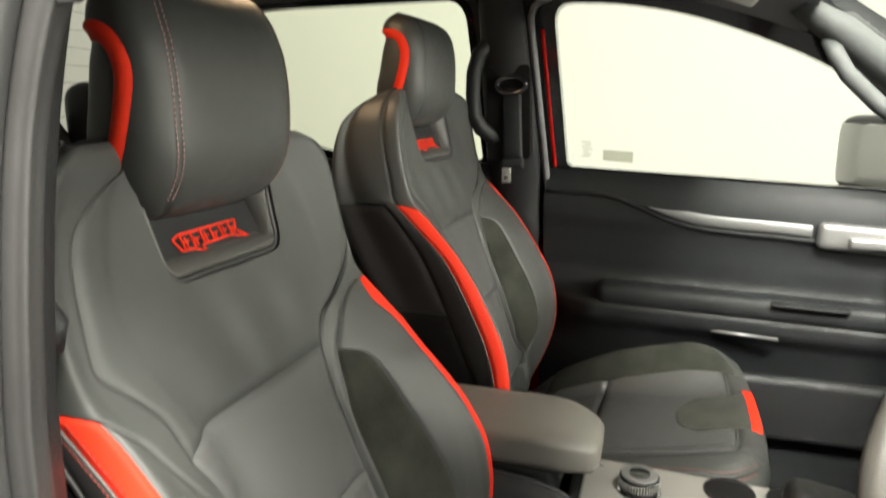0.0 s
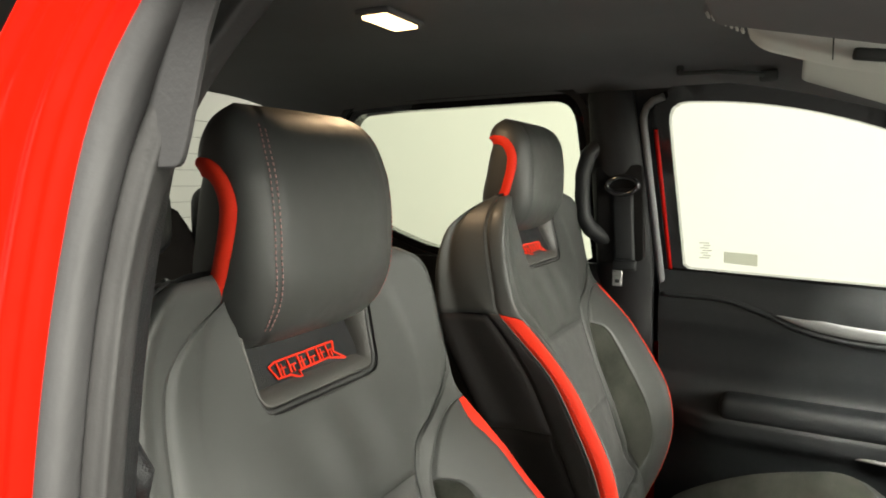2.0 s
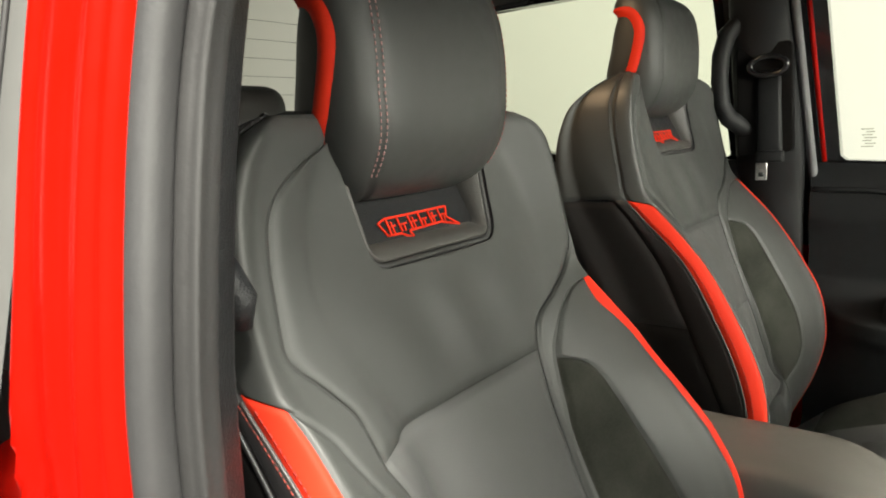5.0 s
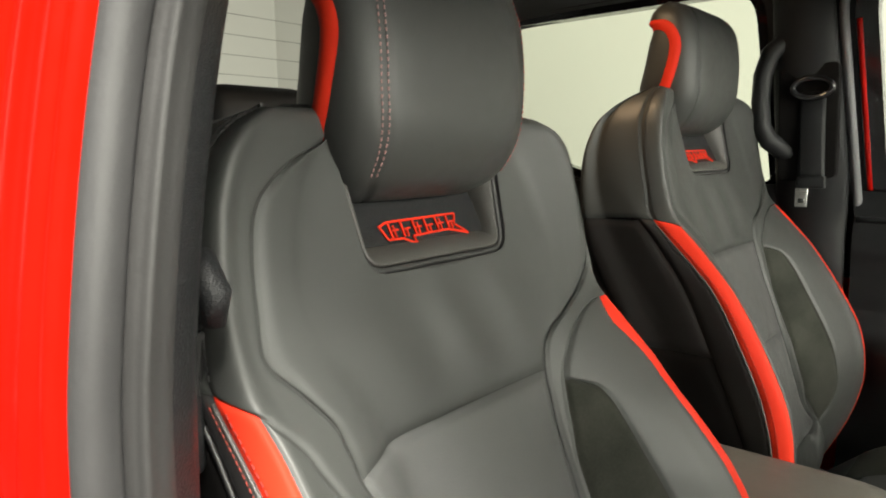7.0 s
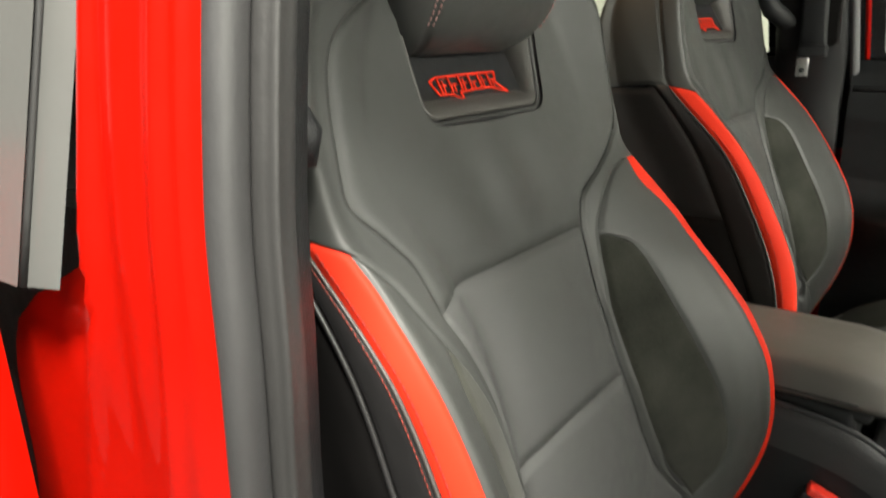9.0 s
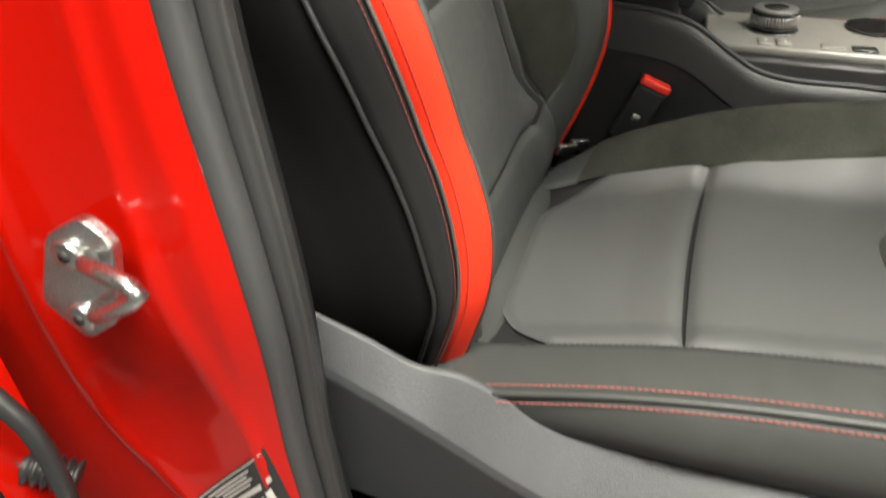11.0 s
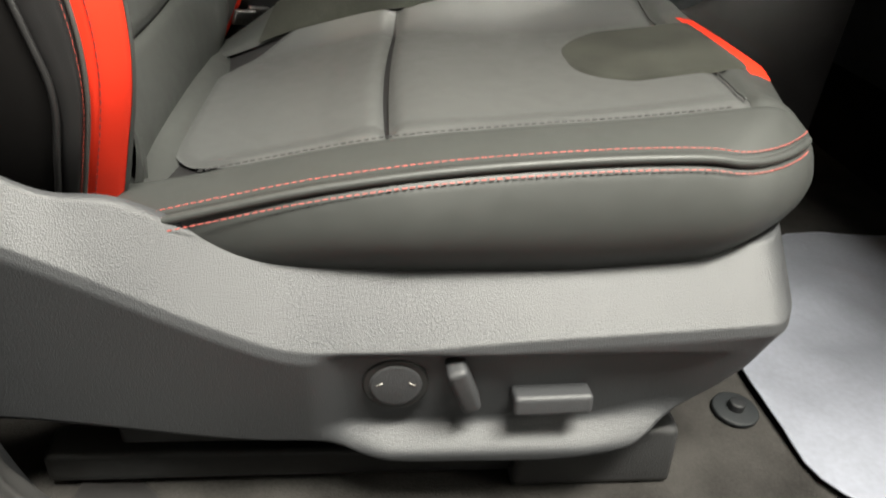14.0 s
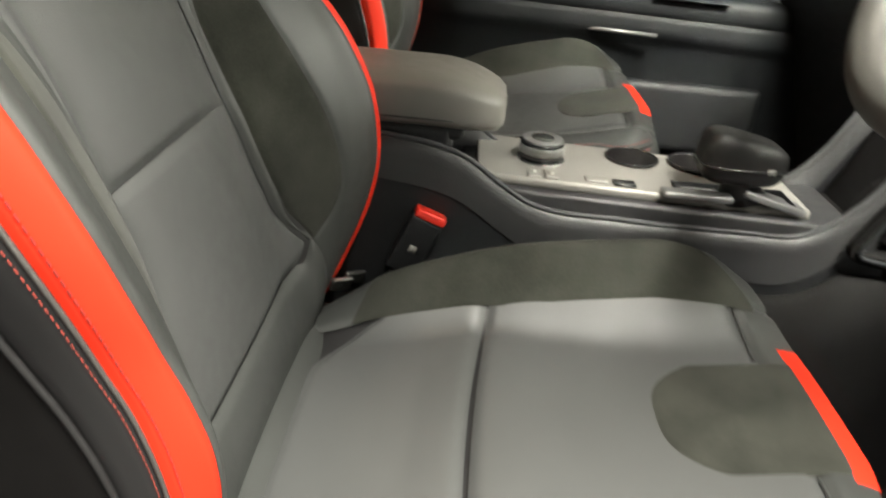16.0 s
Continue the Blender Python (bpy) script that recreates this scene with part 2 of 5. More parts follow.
def disc_bm(r, h, at, turn=(0, 0, 0), bevel=0.002, seg=32, r2=None):
    bm = bmesh.new()
    bmesh.ops.create_cone(bm, cap_ends=True, segments=seg, radius1=r, radius2=r if r2 is None else r2, depth=h)
    if bevel:
        rim = [e for e in bm.edges if abs(e.verts[0].co.z - e.verts[1].co.z) < 1e-6]
        bmesh.ops.bevel(bm, geom=rim, offset=bevel, segments=2, profile=0.6, affect="EDGES")
    bmesh.ops.transform(bm, matrix=pose(*at, *turn), verts=bm.verts[:])
    return bm


def disc(name, r, h, at, mat, parent=None, label="", turn=(0, 0, 0), bevel=0.002, seg=32, r2=None, kind="", category=""):
    return part(name, disc_bm(r, h, at, turn, bevel, seg, r2), mat, parent, label, True, kind, category)


def dashes(name, pts, outward, mat, parent, step=0.0052, length=0.0034, wide=0.0006, label="", lift=0.0006):
    """Sewn stitches along a line of points, proud of the leather."""
    p, o = np.asarray(pts, float), np.asarray(outward, float)
    L = np.concatenate(([0], np.cumsum(np.linalg.norm(np.diff(p, axis=0), axis=1))))
    V, F = [], []
    for s in np.arange(0, L[-1] - length, step):
        q = [np.array([np.interp(x, L, p[:, k]) for k in range(3)]) for x in (s, s + length)]
        w = np.array([np.interp(s, L, o[:, k]) for k in range(3)])
        w /= np.linalg.norm(w) + 1e-9
        t = q[1] - q[0]
        sd = np.cross(t, w)
        sd *= wide / (np.linalg.norm(sd) + 1e-9)
        b = len(V)
        V += [q[0] - sd, q[0] + sd, q[1] + sd, q[1] - sd]
        V += [v + w * lift * 1.6 for v in (q[0] - sd * .6, q[0] + sd * .6, q[1] + sd * .6, q[1] - sd * .6)]
        F += [(b + 4, b + 5, b + 6, b + 7), (b, b + 1, b + 5, b + 4), (b + 1, b + 2, b + 6, b + 5), (b + 2, b + 3, b + 7, b + 6), (b + 3, b, b + 4, b + 7)]
    return solid(name, V, F, mat, parent, label, False, "stuff")


def extrude_outline(name, outline, axis, lo, hi, mat, parent=None, label="", bevel=0.0, kind="", category="", smooth=False):
    """A flat outline of two coordinates pushed along the third axis from lo to hi."""
    bm = bmesh.new()
    put = {"x": lambda a, b, c: (c, a, b), "y": lambda a, b, c: (a, c, b), "z": lambda a, b, c: (a, b, c)}[axis]
    vs = [bm.verts.new(put(a, b, lo)) for a, b in outline]
    f = bm.faces.new(vs)
    got = bmesh.ops.extrude_face_region(bm, geom=[f])
    d = Vector(put(0, 0, hi - lo))
    bmesh.ops.translate(bm, vec=d, verts=[g for g in got["geom"] if isinstance(g, bmesh.types.BMVert)])
    bmesh.ops.recalc_face_normals(bm, faces=bm.faces[:])
    if bevel:
        bmesh.ops.bevel(bm, geom=bm.edges[:], offset=bevel, segments=2, profile=0.6, affect="EDGES")
    return part(name, bm, mat, parent, label, smooth, kind, category)


def rounded(points, r, n=6):
    """A closed outline with its corners rounded; r one radius or one per corner."""
    out = []
    k = len(points)
    for i in range(k):
        a, b, c = (np.array(points[(i + d) % k], float) for d in (-1, 0, 1))
        ri = r[i] if isinstance(r, (list, tuple)) else r
        u, v = (a - b) / np.linalg.norm(a - b), (c - b) / np.linalg.norm(c - b)
        ri = min(ri, 0.49 * np.linalg.norm(a - b), 0.49 * np.linalg.norm(c - b))
        p0, p1 = b + u * ri, b + v * ri
        for t in np.linspace(0, 1, n):
            out.append(tuple((1 - t) ** 2 * p0 + 2 * t * (1 - t) * b + t * t * p1))
    return out




# ---- the booth ----
def slab(name, size, at, mat, label, category, kind="structure"):
    return box(name, size, at, mat, None, label, 0.0, 1, smooth=False, kind=kind, category=category)


slab("wall_north", (11, .12, 3.7), (.3, 3.66, 1.85), WALL, "plain off-white painted booth wall", "wall")
# south, east and ceiling are unseen; their grey keeps fill light off the cab
slab("wall_south", (11, .12, 3.7), (.3, -4.06, 1.85), DIM, "plain grey unseen booth wall, kept dark to cut bounced light", "wall")
slab("wall_east", (.12, 7.6, 3.7), (5.74, -.2, 1.85), DIM, "plain grey unseen booth wall, kept dark to cut bounced light", "wall")
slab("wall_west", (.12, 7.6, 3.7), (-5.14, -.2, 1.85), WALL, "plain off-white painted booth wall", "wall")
slab("ceiling", (11, 7.8, .1), (.3, -.2, 3.75), DIM, "plain grey unseen booth ceiling, kept dark to cut bounced light", "ceiling")
slab("ground", (11, 7.8, .1), (.3, -.2, -.056), GROUT, "grey tiled showroom floor", "floor")
bm = bmesh.new()
for i in range(18):
    for j in range(13):
        b2 = box_bm((.594, .594, .008), (-5.0 + .6 * i + .3, -4.0 + .6 * j + .3, -.002), 0)
        me = bpy.data.meshes.new("tmp")
        b2.to_mesh(me)
        b2.free()
        bm.from_mesh(me)
        bpy.data.meshes.remove(me)
part("floor_tiles", bm, TILE, None, "grey square ceramic floor tiles", kind="stuff", category="floor")


# ---- the pick-up's cab ----
def offset(outline, d):
    p = np.array(outline, float)
    t = np.roll(p, -1, 0) - np.roll(p, 1, 0)
    n = np.stack([t[:, 1], -t[:, 0]], 1)
    n /= np.linalg.norm(n, axis=1, keepdims=True) + 1e-9
    area = np.sum(p[:, 0] * np.roll(p[:, 1], -1) - np.roll(p[:, 0], -1) * p[:, 1])
    return p + n * d * (1 if area > 0 else -1)


def resample(outline, n):
    p = np.array(outline, float)
    q = np.concatenate((p, p[:1]))
    L = np.concatenate(([0], np.cumsum(np.linalg.norm(np.diff(q, axis=0), axis=1))))
    t = np.linspace(0, L[-1], n, endpoint=False)
    return np.stack([np.interp(t, L, q[:, k]) for k in range(2)], 1)


def ring(name, outline, d0, d1, y_of, near, far, mat, parent=None, label="", kind="", category=""):
    """A frame round an opening in a side wall, between two offsets of its outline, from depth near to depth far."""
    n = 120
    p = resample(outline, n)
    loops = []
    for d, e in ((d0, near), (d1, near), (d1, far), (d0, far)):
        q = offset(p, d)
        loops.append(np.stack([q[:, 0], y_of(q[:, 1]) + e, q[:, 1]], 1))
    V = np.concatenate(loops)
    f = []
    for k in range(4):
        for i in range(n):
            j = (i + 1) % n
            f.append((k * n + i, k * n + j, ((k + 1) % 4) * n + j, ((k + 1) % 4) * n + i))
    return solid(name, V, f, mat, parent, label, False, kind, category)


def pane(name, outline, y_of, thick, mat, parent=None, label="", kind="", category=""):
    n = 90
    p = resample(outline, n)
    V = np.concatenate([np.stack([p[:, 0], y_of(p[:, 1]) + e, p[:, 1]], 1) for e in (0, thick)])
    f = [tuple(range(n)), tuple(range(2 * n - 1, n - 1, -1))] + [(i, n + i, n + (i + 1) % n, (i + 1) % n) for i in range(n)]
    ob = solid(name, V, f, mat, parent, label, False, kind, category)
    ob.visible_shadow = False
    return ob


FAR = lambda z: 1.0 - .26 * (np.asarray(z) - 1.57) - .02 * np.clip(1.5 - np.asarray(z), 0, 1)
FRONT_WIN = rounded([(.292, 1.570), (.260, 1.962), (.42, 1.954), (.56, 1.927), (.69, 1.884), (.85, 1.818), (1.03, 1.70), (1.19, 1.545), (1.19, 1.525)], [.012, .05, .2, .2, .2, .2, .2, .01, .01], 8)
REAR_WIN = rounded([(.080, 1.580), (.056, 1.978), (-.58, 1.976), (-.66, 1.72), (-.50, 1.640), (-.36, 1.590)], [.012, .06, .06, .06, .12, .1], 8)
cab = empty("truck_cab", (.2, .245, .62), "orange-red pick-up cab shell with black trim", "vehicle")
for nm, win, tint, lab in (("front_door_glass", FRONT_WIN, GLASS, "clear door glass"), ("rear_door_glass", REAR_WIN, TINT, "green tinted door glass")):
    pane(nm, win, lambda z: FAR(z) + .012, .004, tint, cab, lab)
    ring("window_frame", win, -.004, .034, FAR, -.008, .03, GLOSS, cab, "black window channel")
zz = np.linspace(1.572, 1.90, 24)
sweep("door_frame_edge", np.stack([.292 - .032 * (zz - 1.57) / .392 - .027 + 0 * zz, FAR(zz) - .004, zz], 1), .0065, PAINT, cab, "painted red door frame edge", 8, up=(0, 1, 0))
zz = np.concatenate((np.linspace(1.50, 1.90, 20), (1.925, 1.945, 1.958, 1.966)))
xo = np.concatenate((.246 - .034 * (np.linspace(1.50, 1.90, 20) - 1.57) / .392, (.217, .224, .238, .262)))
sweep("door_seal", np.stack([xo, FAR(zz) - .034, zz], 1), .0085, SEALP, cab, "grey rubber door seal", 10, up=(0, 1, 0))
ring("door_seal", REAR_WIN, .018, .034, FAR, -.020, .02, PLASTIC, cab)
# far body side round the door windows, with both openings left free
for nm, xs, win in (("far_body_side", (.17, 1.45), FRONT_WIN), ("far_body_side", (-.80, .1705), REAR_WIN)):
    n = 120
    p = offset(resample(win, n), .03)
    c = p.mean(0)
    outer = []
    for q in p:
        d = q - c
        k = min([(b - c[0]) / d[0] for b in xs if (b - c[0]) / d[0] > 0] + [(b - c[1]) / d[1] for b in (1.36, 2.02) if (b - c[1]) / d[1] > 0])
        outer.append(c + d * k)
    outer = np.array(outer)
    outer[:, 1] = np.minimum(outer[:, 1], 1.965 - .68 * (outer[:, 0] - .80))
    V = np.concatenate([np.stack([r[:, 0], FAR(r[:, 1]) + e, r[:, 1]], 1) for r in (p, outer) for e in (-.005, .05)])
    f = []
    for i in range(n):
        j = (i + 1) % n
        f += [(i, j, 2 * n + j, 2 * n + i), (n + j, n + i, 3 * n + i, 3 * n + j), (j, i, n + i, n + j)]
    solid(nm, V, f, PLASTIC, cab, "", False)
slab("body_side_lower", (2.3, .06, .80), (.35, 1.07, .98), PAINT, "orange-red painted body side", "vehicle").parent = None

box("underbody", (2.2, 1.48, .60), (.35, .30, .312), FLANK, cab, "black underbody", .02, 2)

# headliner and roof
def liner(a, b):
    x = -.80 + 1.60 * a
    y = -.40 + 1.31 * b
    e = np.abs((y - .245) / .655)
    z = 2.045 - .065 * e**6 - .03 * np.clip((-.3 - x) / .5, 0, 1) ** 2 - .30 * np.clip(x - .38, 1e-6, 1) ** 1.3
    return np.stack([x, y, z], -1)


patch("headliner", liner, 60, 50, HEADLINER, cab, (.1, .245, 3.5), 0, .01, label="charcoal knit headliner")
patch("roof_skin", lambda a, b: liner(a, b) + np.array((0, 0, .05)), 30, 30, PAINT, cab, (.1, .245, 1.0), 0, .01, label="orange-red roof skin")
# far roof rail above the doors
patch("roof_rail_trim", lambda a, b: np.stack([-.80 + 1.70 * a, .915 + .012 * np.sin(np.pi * b) - .055 * b, 1.988 - .35 * np.clip(-.80 + 1.70 * a - .40, 1e-6, 1) ** 1.35 + .03 * b], -1), 40, 9, HEADLINER, cab, (.1, 1.5, 1.9), 0, .01)
# near roof rail
sweep("roof_rail", [(-.8, -.42, 1.97), (.1, -.425, 1.975), (.5, -.43, 1.955), (.85, -.44, 1.88), (1.15, -.47, 1.70), (1.4, -.50, 1.55)], .045, PAINT, cab, "orange-red roof rail", 12)

# far B-pillar cover with belt, guide and handle
def far_pillar(a, b):
    z = .78 + 1.20 * b
    x = .094 + (.206 + .03 * np.clip((1.96 - z) / .35, 0, 1) - .094) * a + .02 * np.clip((1.2 - z) / .4, 0, 1)
    y = FAR(z) - .045 - .030 * np.sin(np.pi * a) ** .6 - .02 * np.clip((1.5 - z) / .05, 0, 1)
    return np.stack([x, y, z], -1)


patch("b_pillar_cover", far_pillar, 25, 40, PLASTIC, cab, (.1, 1.6, 1.4), .004, .006, label="black grained pillar cover")
belt = empty("seat_belt", (.12, .86, 1.60), "black seat belt hanging on the far pillar", "seat belt")
panel_line = rounded([(.112, 1.815), (.218, 1.820), (.225, 1.600), (.120, 1.590)], .012, 4)
extrude_outline("guide_panel", panel_line, "y", .868, .890, FLANK, belt, "matt black guide panel", .003)
ov = np.linspace(0, 2 * np.pi, 40, endpoint=False)
sweep("belt_guide", np.stack([.176 + .034 * np.cos(ov), .858 + 0 * ov, 1.772 + .019 * np.sin(ov)], 1), .0065, GLOSS, belt, "black belt guide loop", 10, closed=True, up=(0, 1, 0))
sweep("webbing", [(.175, .866, 1.765), (.178, .862, 1.70), (.183, .856, 1.62), (.186, .852, 1.585)], .024, PLASTIC, belt, "black woven webbing", 8, flat=.14, up=(0, 1, 0))
box("tongue_grip", (.052, .014, .024), (.187, .845, 1.592), PLASTIC, belt, "black tongue grip", bevel=.005)
box("tongue", (.022, .004, .036), (.172, .842, 1.562), STEEL, belt, "steel buckle tongue", bevel=.0015)
box("tongue_slot", (.010, .0055, .008), (.172, .842, 1.556), BLACK, belt, bevel=0)
grip = empty("pillar_grab_handle", (.10, .88, 1.76), "black grab handle on the far door pillar", "grab handle")
sweep("bar", [(.150, .895, 1.876), (.120, .876, 1.868), (.096, .862, 1.842), (.086, .854, 1.80), (.085, .852, 1.75), (.089, .854, 1.70), (.102, .862, 1.672), (.126, .878, 1.652), (.150, .893, 1.640)], [.020, .020, .019, .018, .0175, .018, .019, .020, .020], PLASTIC, grip, "black grained grip", 14, up=(0, 1, 0))
for z in (1.874, 1.644):
    box("foot", (.050, .030, .045), (.140, .893, z), PLASTIC, grip, "", .010, 3)

# the near pillar: red painted flange, rubber weatherstrip, black cover
EDGE_X = curve((.62, .22), (.66, .195), (.70, .178), (.75, .163), (.80, .151), (.96, .146), (1.14, .158), (1.34, .146), (1.46, .151), (1.55, .149), (1.74, .150), (1.84, .165), (1.92, .21))
EDGE_Y = curve((.62, -.475), (.86, -.478), (1.01, -.488), (1.18, -.503), (1.34, -.503), (1.46, -.502), (1.55, -.497), (1.74, -.466), (1.92, -.425))


def weatherstrip(a, b):
    z = .50 + (1.92 - .50) * a
    low = np.clip((.80 - z) / .18, 0, 1)
    x = EDGE_X(z) + b * (.016 + .028 * low) + .05 * b * np.clip((z - 1.70) / .22, 0, 1) ** 2
    y = EDGE_Y(z) + .047 * b
    hump = .010 * np.abs(np.sin(np.pi * np.clip(b * 2.0, 0, 2))) ** .7 + .004 * np.clip(1 - np.abs(b - .78) / .1, 0, 1)
    zz = z + .045 * b * low
    return np.stack([x + hump * .75, y - hump * .6, zz], -1)


patch("weatherstrip", lambda a, b: weatherstrip(a, b * .50), 110, 19, SEAL, cab, (-.2, -.2, 1.3), 0, .01, label="grey rubber door weatherstrip")
patch("weatherstrip_inner_lip", lambda a, b: weatherstrip(a, .50 + b * .50), 110, 19, SEALD, cab, (-.2, -.2, 1.3), 0, .01, label="darker inner lip of the weatherstrip")


WIDTH = curve((.60, .30), (.85, .34), (1.00, .36), (1.12, .33), (1.30, .265), (1.44, .240), (1.50, .165), (1.95, .160))


CREASE = curve((.80, .014), (.90, .016), (1.02, .020), (1.094, .042), (1.167, .055), (1.22, .052), (1.27, .046), (1.40, .034), (1.55, .024), (1.95, .022))
FALL = curve((.70, .06), (.80, .09), (.893, .12), (.958, .155), (1.015, .170), (1.08, .176), (1.14, .174), (1.30, .150), (1.45, .112), (1.55, .094), (1.95, .092))


def pillar_paint(a, b):
    z = .60 + (1.95 - .60) * a
    x0, y0 = EDGE_X(np.maximum(z, .70)), EDGE_Y(z)
    d = b * WIDTH(z)
    step = lambda at, h: h / (1 + np.exp(-(d - at) / .0028))
    c1, c2 = CREASE(z), FALL(z)
    bead = lambda at, h, w: h * np.exp(-((d - at) / w) ** 2)
    y = y0 - .007 * np.clip(d / .02, 0, 1) - step(c1, .005) - bead(c1 + .004, .0015, .004) - .04 * d - bead(c2, .0035, .007) + .010 / (1 + np.exp(-(d - c2 - .012) / .004)) + .003 * np.sin(np.pi * np.clip((d - c1) / (c2 - c1), 0, 1)) - (bead(.062, .0030, .009) - bead(.082, .0020, .006)) * np.clip((z - 1.36) / .08, 0, 1) - (bead(.012, .0022, .0035) - bead(.040, .0018, .004) + bead(.100, .0025, .005)) * np.clip((z - 1.40) / .08, 0, 1)
    y = y + .035 * np.clip((d - .108) / .02, 0, 1) * np.clip((z - 1.46) / .04, 0, 1)
    return np.stack([x0 - d * .96, y, z], -1)


patch("pillar_skin", pillar_paint, 80, 60, PAINT, cab, (0, .2, 1.3), 0, .01, label="orange-red painted pillar skin")
patch("pillar_cover", lambda a, b: np.stack([EDGE_X(np.maximum(.70 + 1.24 * a, .75)) + .016 - .20 * b, EDGE_Y(.70 + 1.24 * a) + .047 + .045 * np.sin(np.pi * b) ** .5, .70 + 1.24 * a], -1), 40, 17, PLASTIC, cab, (.05, -.9, 1.3), 0, .01, label="black pillar cover")
# lip of the headliner trim that ends in a step on the near pillar
lip = rounded([(.150, 1.789), (.201, 1.789), (.208, 1.806), (.226, 1.862), (.256, 1.925), (.300, 1.985), (.150, 1.985)], .006, 4)
extrude_outline("upper_trim_lip", lip, "y", -.424, -.420, SEAL, cab, "grey upper pillar trim lip", .001)
# belt loop fitting beside the driver's shoulder
anchor = empty("belt_height_adjuster", (.02, -.45, 1.50), "black belt fitting on the near pillar", "seat belt")
sweep("belt_loop", [(.070, -.40, 1.500), (.062, -.398, 1.545), (.075, -.396, 1.585), (.098, -.394, 1.590), (.112, -.392, 1.572), (.108, -.392, 1.552)], [.010, .012, .013, .013, .011, .008], PLASTIC, anchor, "gloss black belt loop", 12, up=(0, 1, 0))
box("loop_foot", (.040, .030, .060), (.066, -.402, 1.470), PLASTIC, anchor, "black loop foot", .010, 3)
sweep("webbing", [(.075, -.392, 1.54), (.055, -.40, 1.40), (.03, -.41, 1.15), (0, -.41, .90)], .022, SIDE, anchor, "black webbing", 8, flat=.25, up=(1, 0, 0))
# door striker
striker = empty("door_striker", (.08, -.522, 1.19), "zinc door striker bolted to the red pillar", "door striker")
extrude_outline("striker_plate", rounded([(.084, 1.228), (.050, 1.210), (.022, 1.153), (.050, 1.125), (.084, 1.149), (.102, 1.212)], .008, 4), "y", -.537, -.528, STEEL, striker, "zinc base plate", .0015)
for x, z in ((.066, 1.200), (.056, 1.148)):
    disc("bolt", .0105, .006, (x, -.539, z), STEEL, striker, turn=(90, 0, 0), seg=20)
    disc("bolt_socket", .0045, .003, (x, -.5415, z), BLACK, striker, turn=(90, 0, 0), seg=6, bevel=0)
sweep("loop", [(.078, -.534, 1.198), (.090, -.548, 1.204), (.112, -.557, 1.207), (.132, -.561, 1.206), (.138, -.562, 1.201), (.130, -.561, 1.194), (.106, -.557, 1.178), (.082, -.548, 1.163), (.070, -.534, 1.156)], [.0065, .006, .0055, .0055, .0055, .0055, .0055, .006, .007], STEEL, striker, "bright wire loop", 12, up=(1, 0, 0))
# type plate with plain bars
plate = empty("type_plate", (.095, -.548, .94), "black and silver data label on the red pillar", "label")


def on_pillar(x, z, lift):
    d = (float(EDGE_X(z)) - x) / .96
    b = min(max(d / float(WIDTH(z)), 0), 1)
    p = pillar_paint(np.array([[(z - .60) / 1.35]]), np.array([[b]]))[0, 0]
    return (x, p[1] - lift, z)


def label_patch(name, u0, u1, v0, v1, lift, mat, lab="", corner=(.134, .995), across=(-.090, -.100), down=(.008, -.120), parent=plate):
    """A piece of a slanted label: u runs across it from its upper corner, v down."""
    A_, B_ = np.meshgrid(np.linspace(u0, u1, 8), np.linspace(v0, v1, 8), indexing="ij")
    P_ = np.array([[on_pillar(corner[0] + u * across[0] + v * down[0], corner[1] + u * across[1] + v * down[1], lift) for u, v in zip(r, q)] for r, q in zip(A_, B_)])
    return solid(name, P_.reshape(-1, 3), quads(8, 8), mat, parent, lab)


label_patch("backing", 0, 1, 0, 1, .0012, BLACK, "black label field")
label_patch("print_bar", .03, .97, .015, .03, .0022, SILVER)
label_patch("print_bar", .03, .97, .97, .985, .0022, SILVER)
for k in range(4):
    label_patch("print_bar", .22 + .05 * (k % 2), .86 - .09 * (k % 3), .07 + .045 * k, .095 + .045 * k, .0022, SILVER)
label_patch("print_bar", .05, .95, .27, .33, .0022, SILVER)
for k in range(9):
    label_patch("print_bar", .08 + .095 * k, .14 + .095 * k, .38 + .03 * (k % 3), .86 - .05 * (k % 2), .0022, SILVER)
white_label = empty("paper_label", (.13, -.53, .82), "small white paper label on the red pillar", "label")
label_patch("sheet", 0, 1, 0, 1, .0012, PALE, "white paper sheet", (.138, .833), (-.050, -.050), (.010, -.060), white_label)
for k in range(3):
    label_patch("print_bar", .15, .85 - .2 * (k % 2), .2 + .2 * k, .28 + .2 * k, .0022, TRIMG, "", (.138, .833), (-.050, -.050), (.010, -.060), white_label)
# sill, scuff plate, floor
def sill(a, b):
    x = .165 + 1.285 * a
    k = np.array((0, .12, .45, .55, .8, 1.0))
    yy, zz = np.interp(b, k, (-.30, -.395, -.412, -.418, -.525, -.545)), np.interp(b, k, (.662, .664, .690, .697, .697, .66))
    lift = .12 * np.clip((.30 - x) / .20, 0, 1) ** 2
    return np.stack([x, yy, zz + lift * np.clip(b * 2, 0, 1)], -1)


patch("sill_trim", sill, 60, 40, SILLP, cab, (.6, -.2, .2), 0, .01, label="dark grey sill trim")
scuff = empty("scuff_plate", (.95, -.46, .70), "ribbed grey scuff plate on the door sill", "scuff plate")
box("plate", (.95, .085, .006), (.955, -.476, .700), SILLP, scuff, "", .002)
for k in range(4):
    box("rib", (.93, .010, .006), (.950, -.440 - .020 * k, .7035), SILLP, scuff, "", .002)
